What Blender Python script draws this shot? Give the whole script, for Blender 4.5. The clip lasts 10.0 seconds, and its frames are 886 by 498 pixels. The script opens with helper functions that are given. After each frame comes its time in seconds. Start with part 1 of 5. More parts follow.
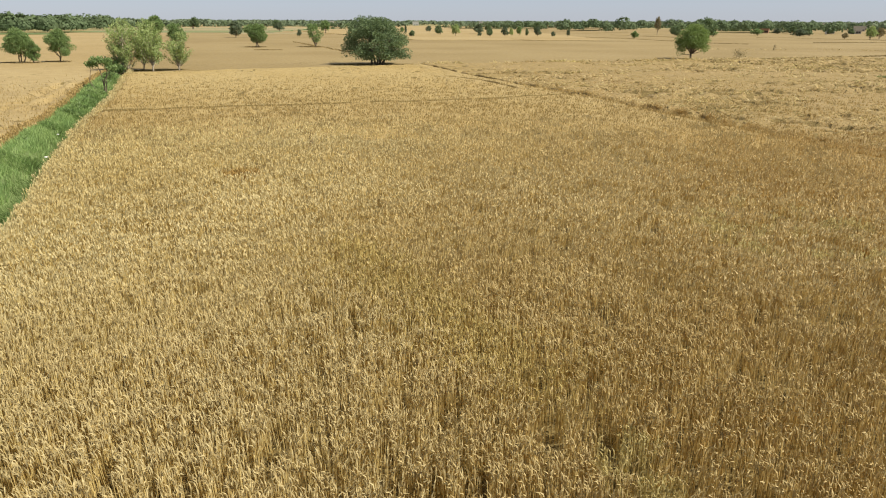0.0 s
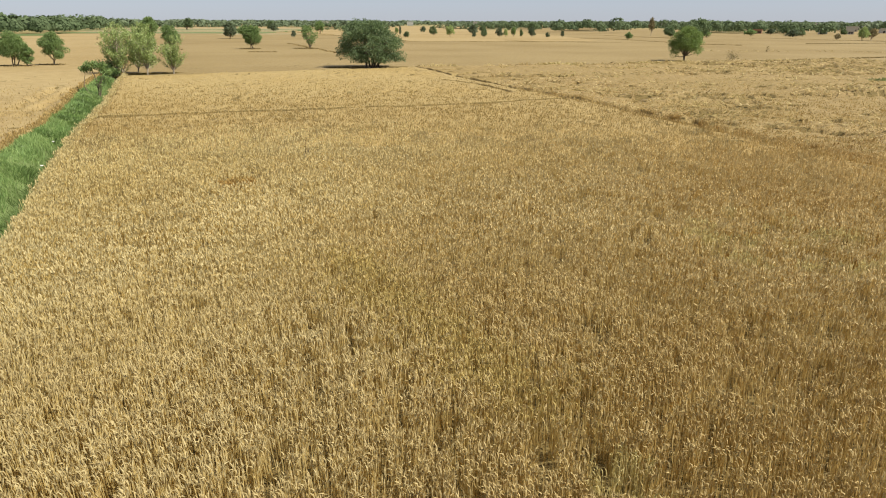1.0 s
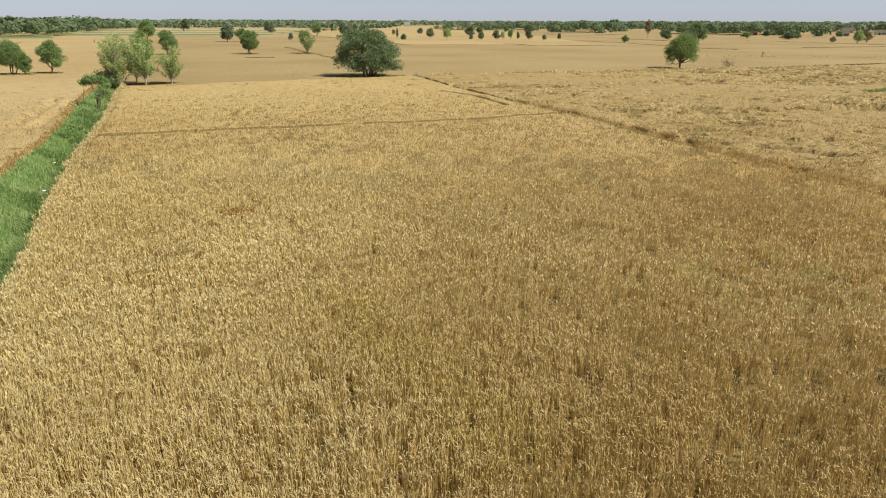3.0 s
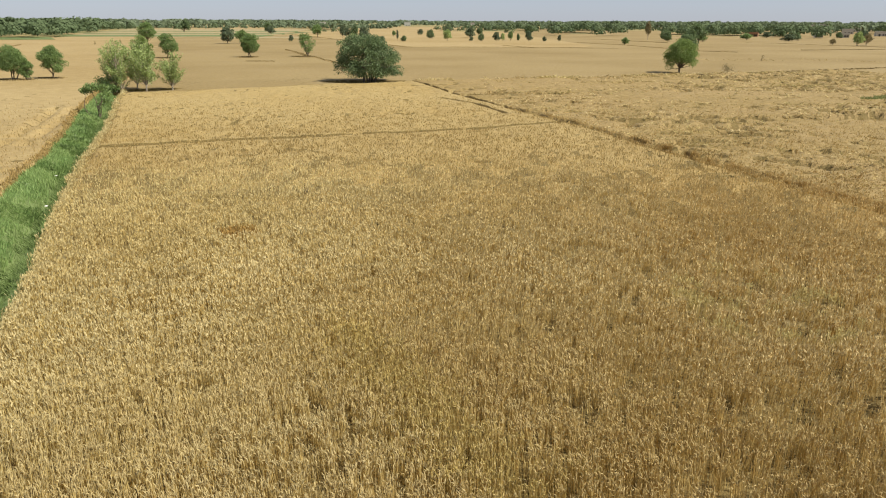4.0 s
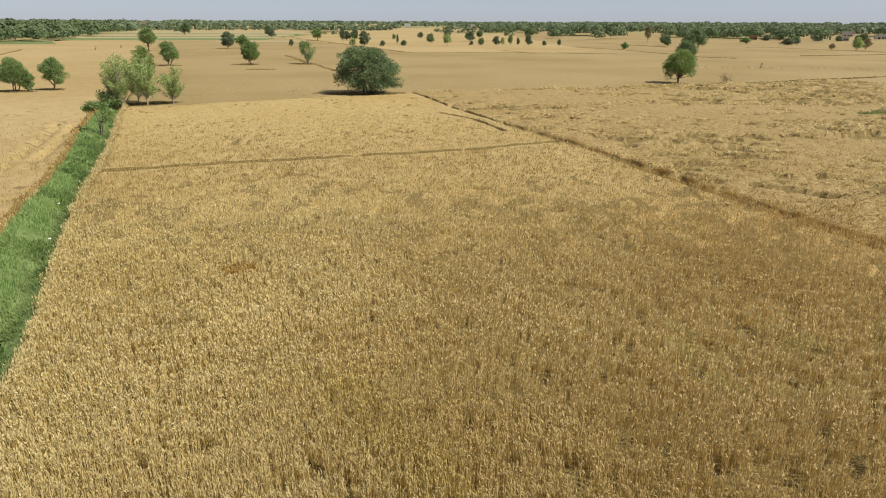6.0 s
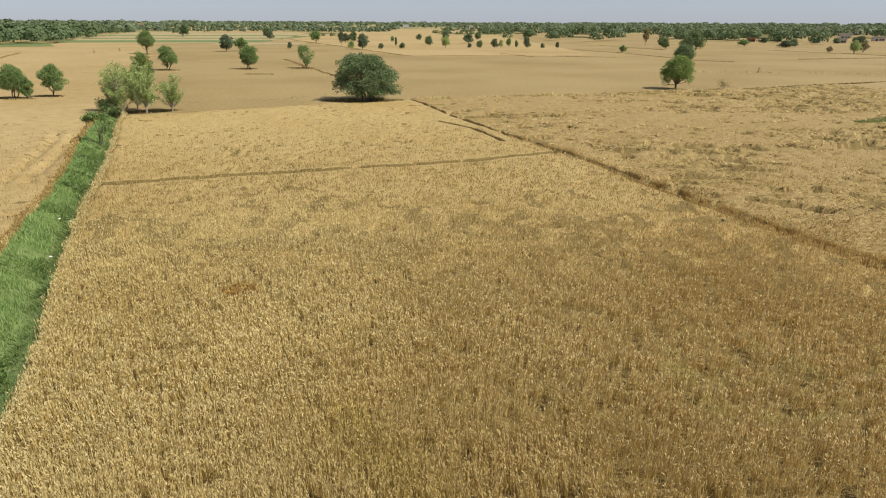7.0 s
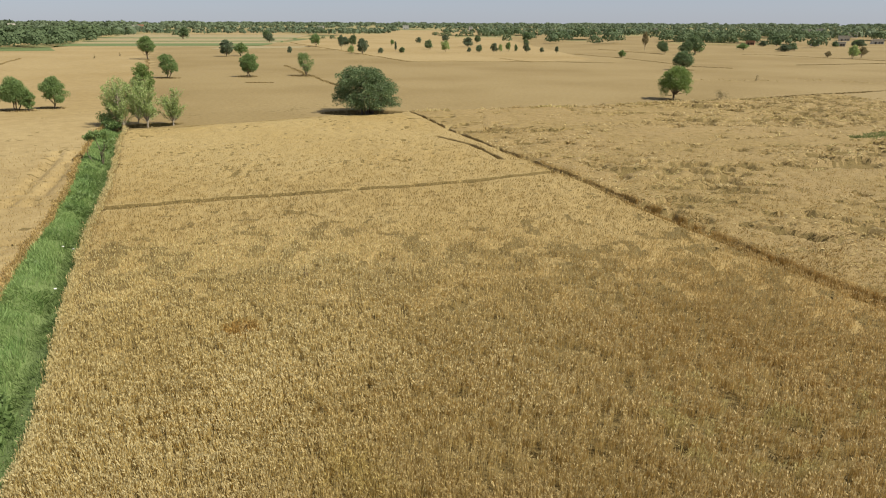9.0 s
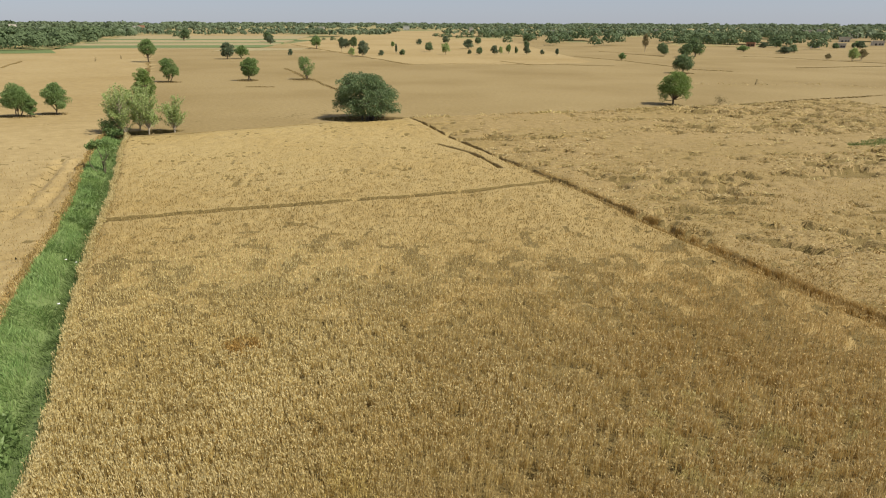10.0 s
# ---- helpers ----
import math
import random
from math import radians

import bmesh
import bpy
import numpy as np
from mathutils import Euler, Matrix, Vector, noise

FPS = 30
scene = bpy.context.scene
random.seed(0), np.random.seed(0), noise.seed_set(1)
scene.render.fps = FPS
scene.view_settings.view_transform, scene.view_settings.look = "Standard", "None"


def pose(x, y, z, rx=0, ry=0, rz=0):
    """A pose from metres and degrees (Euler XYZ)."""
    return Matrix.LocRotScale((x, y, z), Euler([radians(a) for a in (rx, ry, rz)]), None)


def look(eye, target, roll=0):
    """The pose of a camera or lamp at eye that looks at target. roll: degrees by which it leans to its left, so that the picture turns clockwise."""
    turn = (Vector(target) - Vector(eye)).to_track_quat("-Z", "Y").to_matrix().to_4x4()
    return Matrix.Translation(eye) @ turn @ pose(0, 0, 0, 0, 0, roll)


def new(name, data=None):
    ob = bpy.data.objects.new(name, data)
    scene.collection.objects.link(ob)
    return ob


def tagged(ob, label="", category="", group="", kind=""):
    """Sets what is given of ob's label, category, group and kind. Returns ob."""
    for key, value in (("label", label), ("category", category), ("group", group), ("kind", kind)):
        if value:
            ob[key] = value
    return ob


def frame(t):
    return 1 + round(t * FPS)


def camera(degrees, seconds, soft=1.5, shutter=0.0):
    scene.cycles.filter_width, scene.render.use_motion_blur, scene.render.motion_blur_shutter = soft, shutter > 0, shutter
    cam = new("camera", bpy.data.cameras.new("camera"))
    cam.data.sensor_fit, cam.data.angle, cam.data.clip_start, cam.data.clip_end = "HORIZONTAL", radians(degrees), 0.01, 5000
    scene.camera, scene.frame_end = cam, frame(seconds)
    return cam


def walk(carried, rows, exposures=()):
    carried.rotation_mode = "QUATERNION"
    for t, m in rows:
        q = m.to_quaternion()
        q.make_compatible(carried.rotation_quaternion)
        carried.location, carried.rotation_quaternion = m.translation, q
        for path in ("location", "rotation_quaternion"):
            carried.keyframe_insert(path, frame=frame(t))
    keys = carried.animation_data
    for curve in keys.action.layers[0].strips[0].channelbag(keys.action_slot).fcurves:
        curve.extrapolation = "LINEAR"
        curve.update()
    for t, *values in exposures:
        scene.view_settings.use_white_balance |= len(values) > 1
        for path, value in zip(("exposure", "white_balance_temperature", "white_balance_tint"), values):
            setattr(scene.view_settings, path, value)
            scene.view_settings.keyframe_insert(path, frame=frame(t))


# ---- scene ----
cam = camera(67.0, 10.0, soft=1.1)
# seconds, eye (x, y, z), yaw to the left, pitch up, lean to the left
PATH = [
    (0.0, 0.000, 0.000, 6.652, 0.02, -18.72, 0.17),
    (0.5, -0.008, -0.024, 6.825, -0.25, -18.71, 0.15),
    (1.0, -0.006, -0.075, 7.056, -0.42, -18.72, 0.14),
    (1.5, -0.015, -0.123, 7.350, -0.58, -18.75, 0.13),
    (2.0, -0.018, -0.153, 7.682, -0.67, -18.76, 0.15),
    (2.5, -0.026, -0.165, 7.999, -0.67, -18.75, 0.15),
    (4.0, 0.052, -0.184, 9.207, -0.65, -18.77, 0.18),
    (4.5, 0.080, -0.184, 9.592, -0.62, -18.75, 0.17),
    (5.0, 0.084, -0.156, 10.001, -0.62, -18.74, 0.16),
    (5.5, 0.125, -0.090, 10.436, -0.60, -18.75, 0.17),
    (7.0, 0.150, -0.045, 11.839, -0.76, -18.70, 0.17),
    (7.5, 0.160, 0.005, 12.297, -0.78, -18.70, 0.17),
    (8.0, 0.191, -0.000, 12.740, -0.77, -18.70, 0.17),
    (8.5, 0.226, -0.054, 13.185, -0.78, -18.69, 0.17),
    (9.0, 0.263, -0.093, 13.648, -0.77, -18.68, 0.16),
    (9.5, 0.310, -0.149, 14.099, -0.74, -18.68, 0.15),
    (10.0, 0.349, -0.206, 14.543, -0.71, -18.66, 0.13),
]


def ahead(x, y, z, yaw, pitch):
    a, b = radians(yaw), radians(pitch)
    return (x - math.sin(a) * math.cos(b), y + math.cos(a) * math.cos(b), z + math.sin(b))


walk(cam, [(t, look((x, y, z), ahead(x, y, z, yaw, pitch), roll)) for t, x, y, z, yaw, pitch, roll in PATH],
     exposures=[(0.0, 0.68), (5.0, 0.61), (10.0, 0.48)])

# ---- light ----
SUN_EL, SUN_AZ = 52.0, 108.0  # degrees above the horizon; clockwise from +y
world = bpy.data.worlds.new("sky")
scene.world = world
world.use_nodes = True
wt = world.node_tree
sky = wt.nodes.new("ShaderNodeTexSky")
sky.sky_type, sky.sun_disc = "NISHITA", False
sky.sun_elevation, sky.sun_rotation = radians(SUN_EL), radians(SUN_AZ)
sky.altitude, sky.air_density, sky.dust_density, sky.ozone_density = 0, 1.0, 0.3, 3.0
tint = wt.nodes.new("ShaderNodeMix")
tint.data_type, tint.blend_type = "RGBA", "MULTIPLY"
tint.inputs["Factor"].default_value, tint.inputs["B"].default_value = 1.0, (0.84, 0.92, 1.16, 1)
wt.links.new(sky.outputs[0], tint.inputs["A"])
# thin even haze over the whole sky
haze = wt.nodes.new("ShaderNodeMix")
haze.data_type = "RGBA"
haze.inputs["Factor"].default_value, haze.inputs["B"].default_value = 0.6, (5.4, 5.8, 6.85, 1)
wt.links.new(tint.outputs["Result"], haze.inputs["A"])
# dust warms the sky away from the horizon
height = wt.nodes.new("ShaderNodeTexCoord")
split = wt.nodes.new("ShaderNodeSeparateXYZ")
wt.links.new(height.outputs["Generated"], split.inputs["Vector"])
rise = wt.nodes.new("ShaderNodeMapRange")
rise.interpolation_type = "SMOOTHSTEP"
rise.inputs["From Min"].default_value, rise.inputs["From Max"].default_value = 0.06, 0.6
wt.links.new(split.outputs["Z"], rise.inputs["Value"])
dust = wt.nodes.new("ShaderNodeMix")
dust.data_type, dust.blend_type = "RGBA", "MULTIPLY"
dust.inputs["B"].default_value = (0.98, 0.92, 0.80, 1)
wt.links.new(rise.outputs["Result"], dust.inputs["Factor"])
wt.links.new(haze.outputs["Result"], dust.inputs["A"])
wt.links.new(dust.outputs["Result"], wt.nodes["Background"].inputs[0])
wt.nodes["Background"].inputs[1].default_value = 0.06
sun = new("sun", bpy.data.lights.new("sun", "SUN"))
sun.data.energy, sun.data.angle, sun.data.color = 4.7, radians(0.6), (1.0, 0.95, 0.85)
se, sa = radians(SUN_EL), radians(SUN_AZ)
sun.matrix_world = look((60 * math.sin(sa), 60 * math.cos(sa), 80), (60 * math.sin(sa) - math.cos(se) * math.sin(sa), 60 * math.cos(sa) - math.cos(se) * math.cos(sa), 80 - math.sin(se)))

# ---- materials ----


def material(name, ramp, scale, rough=0.8, detail=6.0, island=0.0, patch=None, patch_scale=0.05, bump=0.0, bump_scale=30.0, spec=0.3, stretch=None, through_light=0.0, pale_side=None):
    """Two scales of noise (and one random value a piece) through a colour ramp; patch tints it over metres."""
    m = bpy.data.materials.new(name)
    m.use_nodes = True
    nt = m.node_tree
    n, l = nt.nodes, nt.links
    bsdf = n["Principled BSDF"]
    bsdf.inputs["Roughness"].default_value = rough
    bsdf.inputs["Specular IOR Level"].default_value = spec
    geo = n.new("ShaderNodeNewGeometry")
    where = geo.outputs["Position"]
    if stretch:
        mapping = n.new("ShaderNodeMapping")
        mapping.inputs["Scale"].default_value = stretch
        l.new(where, mapping.inputs["Vector"])
        where = mapping.outputs["Vector"]
    tex = n.new("ShaderNodeTexNoise")
    tex.inputs["Scale"].default_value, tex.inputs["Detail"].default_value, tex.inputs["Roughness"].default_value = scale, detail, 0.65
    l.new(where, tex.inputs["Vector"])
    value = tex.outputs["Fac"]
    if island:
        mix = n.new("ShaderNodeMix")
        mix.inputs["Factor"].default_value = island
        l.new(value, mix.inputs["A"])
        l.new(geo.outputs["Random Per Island"], mix.inputs["B"])
        value = mix.outputs["Result"]
    cr = n.new("ShaderNodeValToRGB")
    cr.color_ramp.elements.remove(cr.color_ramp.elements[1])
    for k, (p, c) in enumerate(ramp):
        e = cr.color_ramp.elements[0] if k == 0 else cr.color_ramp.elements.new(p)
        e.position, e.color = p, (*c, 1)
    l.new(value, cr.inputs["Fac"])
    colour = cr.outputs["Color"]
    if patch:
        big = n.new("ShaderNodeTexNoise")
        big.inputs["Scale"].default_value, big.inputs["Detail"].default_value = patch_scale, 4.0
        l.new(geo.outputs["Position"], big.inputs["Vector"])
        pr = n.new("ShaderNodeMapRange")
        pr.inputs["From Min"].default_value, pr.inputs["From Max"].default_value = 0.42, 0.68
        l.new(big.outputs["Fac"], pr.inputs["Value"])
        pm = n.new("ShaderNodeMix")
        pm.data_type, pm.blend_type = "RGBA", "MULTIPLY"
        pm.inputs["B"].default_value = (*patch, 1)
        l.new(pr.outputs["Result"], pm.inputs["Factor"])
        l.new(colour, pm.inputs["A"])
        colour = pm.outputs["Result"]
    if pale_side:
        # pales towards the ditch over some thirty metres: part ripeness, part sunlight painted in
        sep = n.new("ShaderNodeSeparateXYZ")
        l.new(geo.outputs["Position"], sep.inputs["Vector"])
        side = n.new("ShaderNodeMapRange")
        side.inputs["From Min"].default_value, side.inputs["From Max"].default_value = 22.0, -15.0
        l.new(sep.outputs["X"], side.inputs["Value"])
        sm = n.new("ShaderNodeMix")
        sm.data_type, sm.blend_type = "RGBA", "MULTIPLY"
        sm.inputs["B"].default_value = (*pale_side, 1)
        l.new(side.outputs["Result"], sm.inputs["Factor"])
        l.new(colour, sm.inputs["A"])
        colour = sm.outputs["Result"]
    l.new(colour, bsdf.inputs["Base Color"])
    if bump:
        bt = n.new("ShaderNodeTexNoise")
        bt.inputs["Scale"].default_value, bt.inputs["Detail"].default_value = bump_scale, 5.0
        l.new(geo.outputs["Position"], bt.inputs["Vector"])
        bn = n.new("ShaderNodeBump")
        bn.inputs["Strength"].default_value, bn.inputs["Distance"].default_value = bump, 0.1
        l.new(bt.outputs["Fac"], bn.inputs["Height"])
        l.new(bn.outputs["Normal"], bsdf.inputs["Normal"])
    if through_light:
        thin_side = n.new("ShaderNodeBsdfTranslucent")
        l.new(colour, thin_side.inputs["Color"])
        both = n.new("ShaderNodeMixShader")
        both.inputs["Fac"].default_value = through_light
        l.new(bsdf.outputs["BSDF"], both.inputs[1])
        l.new(thin_side.outputs["BSDF"], both.inputs[2])
        l.new(both.outputs["Shader"], n["Material Output"].inputs["Surface"])
    return m


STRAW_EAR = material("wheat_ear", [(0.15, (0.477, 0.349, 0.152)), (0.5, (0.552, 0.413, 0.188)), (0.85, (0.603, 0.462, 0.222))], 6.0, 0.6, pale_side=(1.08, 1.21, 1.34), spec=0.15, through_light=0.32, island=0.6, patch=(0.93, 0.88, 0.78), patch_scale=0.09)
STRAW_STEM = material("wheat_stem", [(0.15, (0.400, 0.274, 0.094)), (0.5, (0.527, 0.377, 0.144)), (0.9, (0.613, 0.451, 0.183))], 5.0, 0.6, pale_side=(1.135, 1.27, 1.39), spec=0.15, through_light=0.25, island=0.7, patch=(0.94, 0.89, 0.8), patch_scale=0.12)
STRAW_FAR = material("wheat_tops", [(0.1, (0.347, 0.253, 0.102)), (0.5, (0.407, 0.302, 0.128)), (0.9, (0.468, 0.356, 0.157))], 1.2, 0.7, spec=0.12, through_light=0.35, island=0.6, patch=(0.92, 0.9, 0.82), patch_scale=0.06)
STRAW_LODGED = material("lodged_wheat", [(0.1, (0.397, 0.279, 0.108)), (0.5, (0.461, 0.328, 0.133)), (0.9, (0.533, 0.39, 0.164))], 1.2, 0.7, spec=0.12, through_light=0.35, island=0.6, patch=(0.9, 0.9, 0.8), patch_scale=0.09)
STRAW_GREEN = material("unripe_wheat", [(0.15, (0.42, 0.342, 0.135)), (0.5, (0.54, 0.445, 0.185)), (0.85, (0.64, 0.54, 0.245))], 5.0, 0.6, island=0.7, through_light=0.4)
STRAW_LATE = material("late_wheat", [(0.15, (0.445, 0.34, 0.118)), (0.5, (0.53, 0.412, 0.15)), (0.85, (0.59, 0.465, 0.185))], 5.0, 0.6, island=0.6, spec=0.15, through_light=0.32)
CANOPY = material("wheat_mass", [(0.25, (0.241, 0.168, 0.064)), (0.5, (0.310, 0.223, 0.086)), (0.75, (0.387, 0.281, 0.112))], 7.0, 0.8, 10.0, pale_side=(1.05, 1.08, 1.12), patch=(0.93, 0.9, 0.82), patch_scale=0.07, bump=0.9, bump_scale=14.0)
FAR_WHEAT = material("far_wheat", [(0.3, (0.198, 0.142, 0.056)), (0.5, (0.235, 0.172, 0.071)), (0.7, (0.282, 0.211, 0.092))], 1.6, 0.85, 12.0, patch=(0.8, 0.765, 0.66), patch_scale=0.028, bump=0.8, bump_scale=5.0)
PALE_WHEAT = material("paler_far_wheat", [(0.3, (0.25, 0.18, 0.075)), (0.5, (0.295, 0.218, 0.095)), (0.7, (0.345, 0.26, 0.118))], 0.8, 0.85, 12.0, patch=(0.84, 0.8, 0.7), patch_scale=0.02, bump=0.8, bump_scale=4.0)
# straw litter, its colour darkened for the shade deep between stalks
SHADED_LITTER = material("shaded_straw_litter", [(0.25, (0.099, 0.070, 0.022)), (0.5, (0.155, 0.111, 0.037)), (0.75, (0.219, 0.161, 0.057))], 9.0, 0.9, 10.0, bump=0.8, bump_scale=16.0)
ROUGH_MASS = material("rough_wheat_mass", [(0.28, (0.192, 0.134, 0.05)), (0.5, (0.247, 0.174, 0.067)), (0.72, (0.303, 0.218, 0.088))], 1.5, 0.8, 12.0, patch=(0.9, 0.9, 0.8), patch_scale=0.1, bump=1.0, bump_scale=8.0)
SWATHE = material("blown_straw", [(0.15, (0.397, 0.3, 0.138)), (0.5, (0.518, 0.4, 0.196)), (0.85, (0.639, 0.517, 0.276))], 4.0, 0.65, spec=0.15, through_light=0.35, island=0.6, patch=(0.86, 0.88, 0.7), patch_scale=0.13)
SOIL = material("soil", [(0.25, (0.15, 0.10, 0.05)), (0.5, (0.25, 0.17, 0.085)), (0.75, (0.36, 0.26, 0.13))], 3.0, 0.95, 10.0, bump=0.6, bump_scale=20.0)
SCRUB = material("scrub_ground", [(0.36, (0.07, 0.095, 0.03)), (0.46, (0.15, 0.15, 0.055)), (0.54, (0.30, 0.23, 0.095)), (0.64, (0.26, 0.20, 0.09))], 0.012, 0.95, 8.0, bump=0.4, bump_scale=2.0)
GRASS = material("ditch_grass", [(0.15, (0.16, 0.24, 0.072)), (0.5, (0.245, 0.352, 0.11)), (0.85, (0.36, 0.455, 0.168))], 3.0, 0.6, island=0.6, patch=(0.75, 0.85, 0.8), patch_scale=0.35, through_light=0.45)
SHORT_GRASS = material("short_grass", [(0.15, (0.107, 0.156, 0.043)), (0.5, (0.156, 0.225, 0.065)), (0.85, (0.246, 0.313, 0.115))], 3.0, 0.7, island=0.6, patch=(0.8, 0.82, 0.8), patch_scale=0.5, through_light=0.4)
GREEN_CROP = material("green_crop", [(0.3, (0.072, 0.104, 0.032)), (0.5, (0.104, 0.140, 0.043)), (0.7, (0.144, 0.180, 0.063))], 1.2, 0.8, 8.0, bump=0.5, bump_scale=3.0)
GREEN_PATCH = material("green_weeds", [(0.15, (0.14, 0.17, 0.055)), (0.5, (0.20, 0.235, 0.08)), (0.85, (0.29, 0.31, 0.12))], 3.0, 0.7, island=0.6, through_light=0.4)
STUBBLE = material("pale_stubble", [(0.3, (0.210, 0.164, 0.074)), (0.5, (0.260, 0.209, 0.104)), (0.7, (0.319, 0.262, 0.133))], 0.6, 0.9, 8.0, bump=0.4, bump_scale=3.0)
TRODDEN = material("trodden_wheat", [(0.15, (0.286, 0.178, 0.049)), (0.5, (0.378, 0.24, 0.067)), (0.85, (0.469, 0.302, 0.094))], 5.0, 0.8, island=0.6, through_light=0.3)
FURROW_FLOOR = material("trodden_straw", [(0.25, (0.17, 0.125, 0.048)), (0.5, (0.24, 0.178, 0.072)), (0.75, (0.33, 0.25, 0.105))], 5.0, 0.9, 8.0, bump=0.5, bump_scale=12.0)
DARK_STALK = material("dark_stalk", [(0.3, (0.05, 0.036, 0.016)), (0.7, (0.09, 0.066, 0.03))], 8.0, 0.9)
BARE_STALK = material("bare_stalks", [(0.15, (0.25, 0.19, 0.076)), (0.5, (0.39, 0.298, 0.122)), (0.85, (0.54, 0.41, 0.178))], 2.0, 0.8, island=0.6, through_light=0.2)
WEED = material("bund_weeds", [(0.15, (0.15, 0.112, 0.045)), (0.5, (0.255, 0.188, 0.075)), (0.85, (0.39, 0.285, 0.128))], 2.0, 0.9, island=0.6)
UNDERGROWTH = material("dry_undergrowth", [(0.15, (0.14, 0.104, 0.042)), (0.5, (0.225, 0.166, 0.068)), (0.85, (0.33, 0.242, 0.105))], 2.0, 0.9, island=0.6)
BARK = material("bark", [(0.3, (0.09, 0.065, 0.045)), (0.5, (0.15, 0.115, 0.08)), (0.7, (0.24, 0.19, 0.14))], 6.0, 0.95, 8.0, bump=0.8, bump_scale=25.0, stretch=(1, 1, 0.25))
PALE_BARK = material("pale_bark", [(0.3, (0.24, 0.19, 0.13)), (0.5, (0.36, 0.30, 0.22)), (0.7, (0.46, 0.40, 0.31))], 6.0, 0.9, 8.0, bump=0.6, bump_scale=25.0, stretch=(1, 1, 0.25))


def foliage(name, dark, mid, light):
    return material(name, [(0.1, dark), (0.5, mid), (0.9, light)], 0.9, 0.5, island=0.28, through_light=0.4)


LEAF_DARK = foliage("dark_grey_green_leaves", (0.08, 0.118, 0.052), (0.145, 0.202, 0.086), (0.232, 0.294, 0.13))
LEAF_MID = foliage("green_leaves", (0.106, 0.163, 0.053), (0.19, 0.272, 0.089), (0.293, 0.378, 0.14))
LEAF_FRESH = foliage("fresh_green_leaves", (0.12, 0.18, 0.045), (0.2, 0.275, 0.075), (0.3, 0.365, 0.12))
LEAF_PALE = foliage("pale_olive_leaves", (0.222, 0.28, 0.09), (0.335, 0.408, 0.148), (0.445, 0.512, 0.21))
LEAF_DRY = foliage("dry_brown_leaves", (0.15, 0.12, 0.05), (0.22, 0.18, 0.08), (0.30, 0.25, 0.12))
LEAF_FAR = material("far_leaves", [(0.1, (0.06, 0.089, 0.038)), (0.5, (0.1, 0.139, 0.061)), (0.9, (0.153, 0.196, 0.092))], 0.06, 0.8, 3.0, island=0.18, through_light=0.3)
# greyer, paler green: the haze of distance is mixed into the leaf colour
LEAF_HAZED = material("hazed_far_leaves", [(0.1, (0.083, 0.112, 0.062)), (0.5, (0.129, 0.166, 0.089)), (0.9, (0.191, 0.228, 0.13))], 0.012, 0.8, 3.0, island=0.3, through_light=0.3)
PLASTER = material("wall_plaster", [(0.3, (0.4, 0.367, 0.311)), (0.5, (0.496, 0.468, 0.407)), (0.7, (0.576, 0.546, 0.488))], 1.2, 0.9, 8.0)
BRICK = material("brick_wall", [(0.3, (0.25, 0.13, 0.08)), (0.5, (0.33, 0.18, 0.11)), (0.7, (0.40, 0.24, 0.16))], 2.0, 0.9, 8.0)
DARK = material("dark_opening", [(0.3, (0.03, 0.027, 0.022)), (0.7, (0.06, 0.05, 0.04))], 2.0, 0.9)
SCRAP = material("pale_scrap", [(0.3, (0.6, 0.58, 0.52)), (0.7, (0.75, 0.73, 0.68))], 20.0, 0.6)

# ---- shared geometry ----
rng = np.random.default_rng(7)


def rough(x, y, size, seed=0):
    """Smooth random values from 0 to 1 over the plan, of the given size in metres."""
    u, v = np.asarray(x) / size + 31.7 * seed, np.asarray(y) / size - 17.3 * seed
    iu, iv = np.floor(u).astype(np.int64), np.floor(v).astype(np.int64)
    fu, fv = u - iu, v - iv
    fu, fv = fu * fu * (3 - 2 * fu), fv * fv * (3 - 2 * fv)

    def corner(a, b):
        h = (a * 374761393 + b * 668265263 + seed * 974711) & 0x7FFFFFFF
        h = ((h ^ (h >> 13)) * 1274126177) & 0x7FFFFFFF
        return ((h ^ (h >> 16)) & 0xFFFF) / 65535.0

    return (corner(iu, iv) * (1 - fu) + corner(iu + 1, iv) * fu) * (1 - fv) + (corner(iu, iv + 1) * (1 - fu) + corner(iu + 1, iv + 1) * fu) * fv


def mesh_from(name, verts, groups, mats, smooth=False):
    """A mesh from an array of points and groups of (faces of one size, material index)."""
    me = bpy.data.meshes.new(name)
    verts = np.ascontiguousarray(verts, np.float32)
    me.vertices.add(len(verts))
    me.vertices.foreach_set("co", verts.ravel())
    groups = [(np.asarray(f), k) for f, k in groups if len(f)]
    loops = np.concatenate([f.ravel() for f, _ in groups]).astype(np.int32)
    sizes = np.concatenate([np.full(len(f), f.shape[1]) for f, _ in groups])
    index = np.concatenate([np.full(len(f), k) for f, k in groups]).astype(np.int32)
    me.loops.add(len(loops))
    me.loops.foreach_set("vertex_index", loops)
    me.polygons.add(len(sizes))
    me.polygons.foreach_set("loop_start", np.concatenate([[0], np.cumsum(sizes)[:-1]]).astype(np.int32))
    for mat in mats:
        me.materials.append(mat)
    me.polygons.foreach_set("material_index", index)
    me.polygons.foreach_set("use_smooth", np.full(len(sizes), smooth))
    me.update(calc_edges=True)
    return me


def part(name, me, parent, label=""):
    ob = new(name, me)
    ob.parent = parent
    return tagged(ob, label)


def unit(v):
    return v / np.maximum(np.linalg.norm(v, axis=-1, keepdims=True), 1e-9)


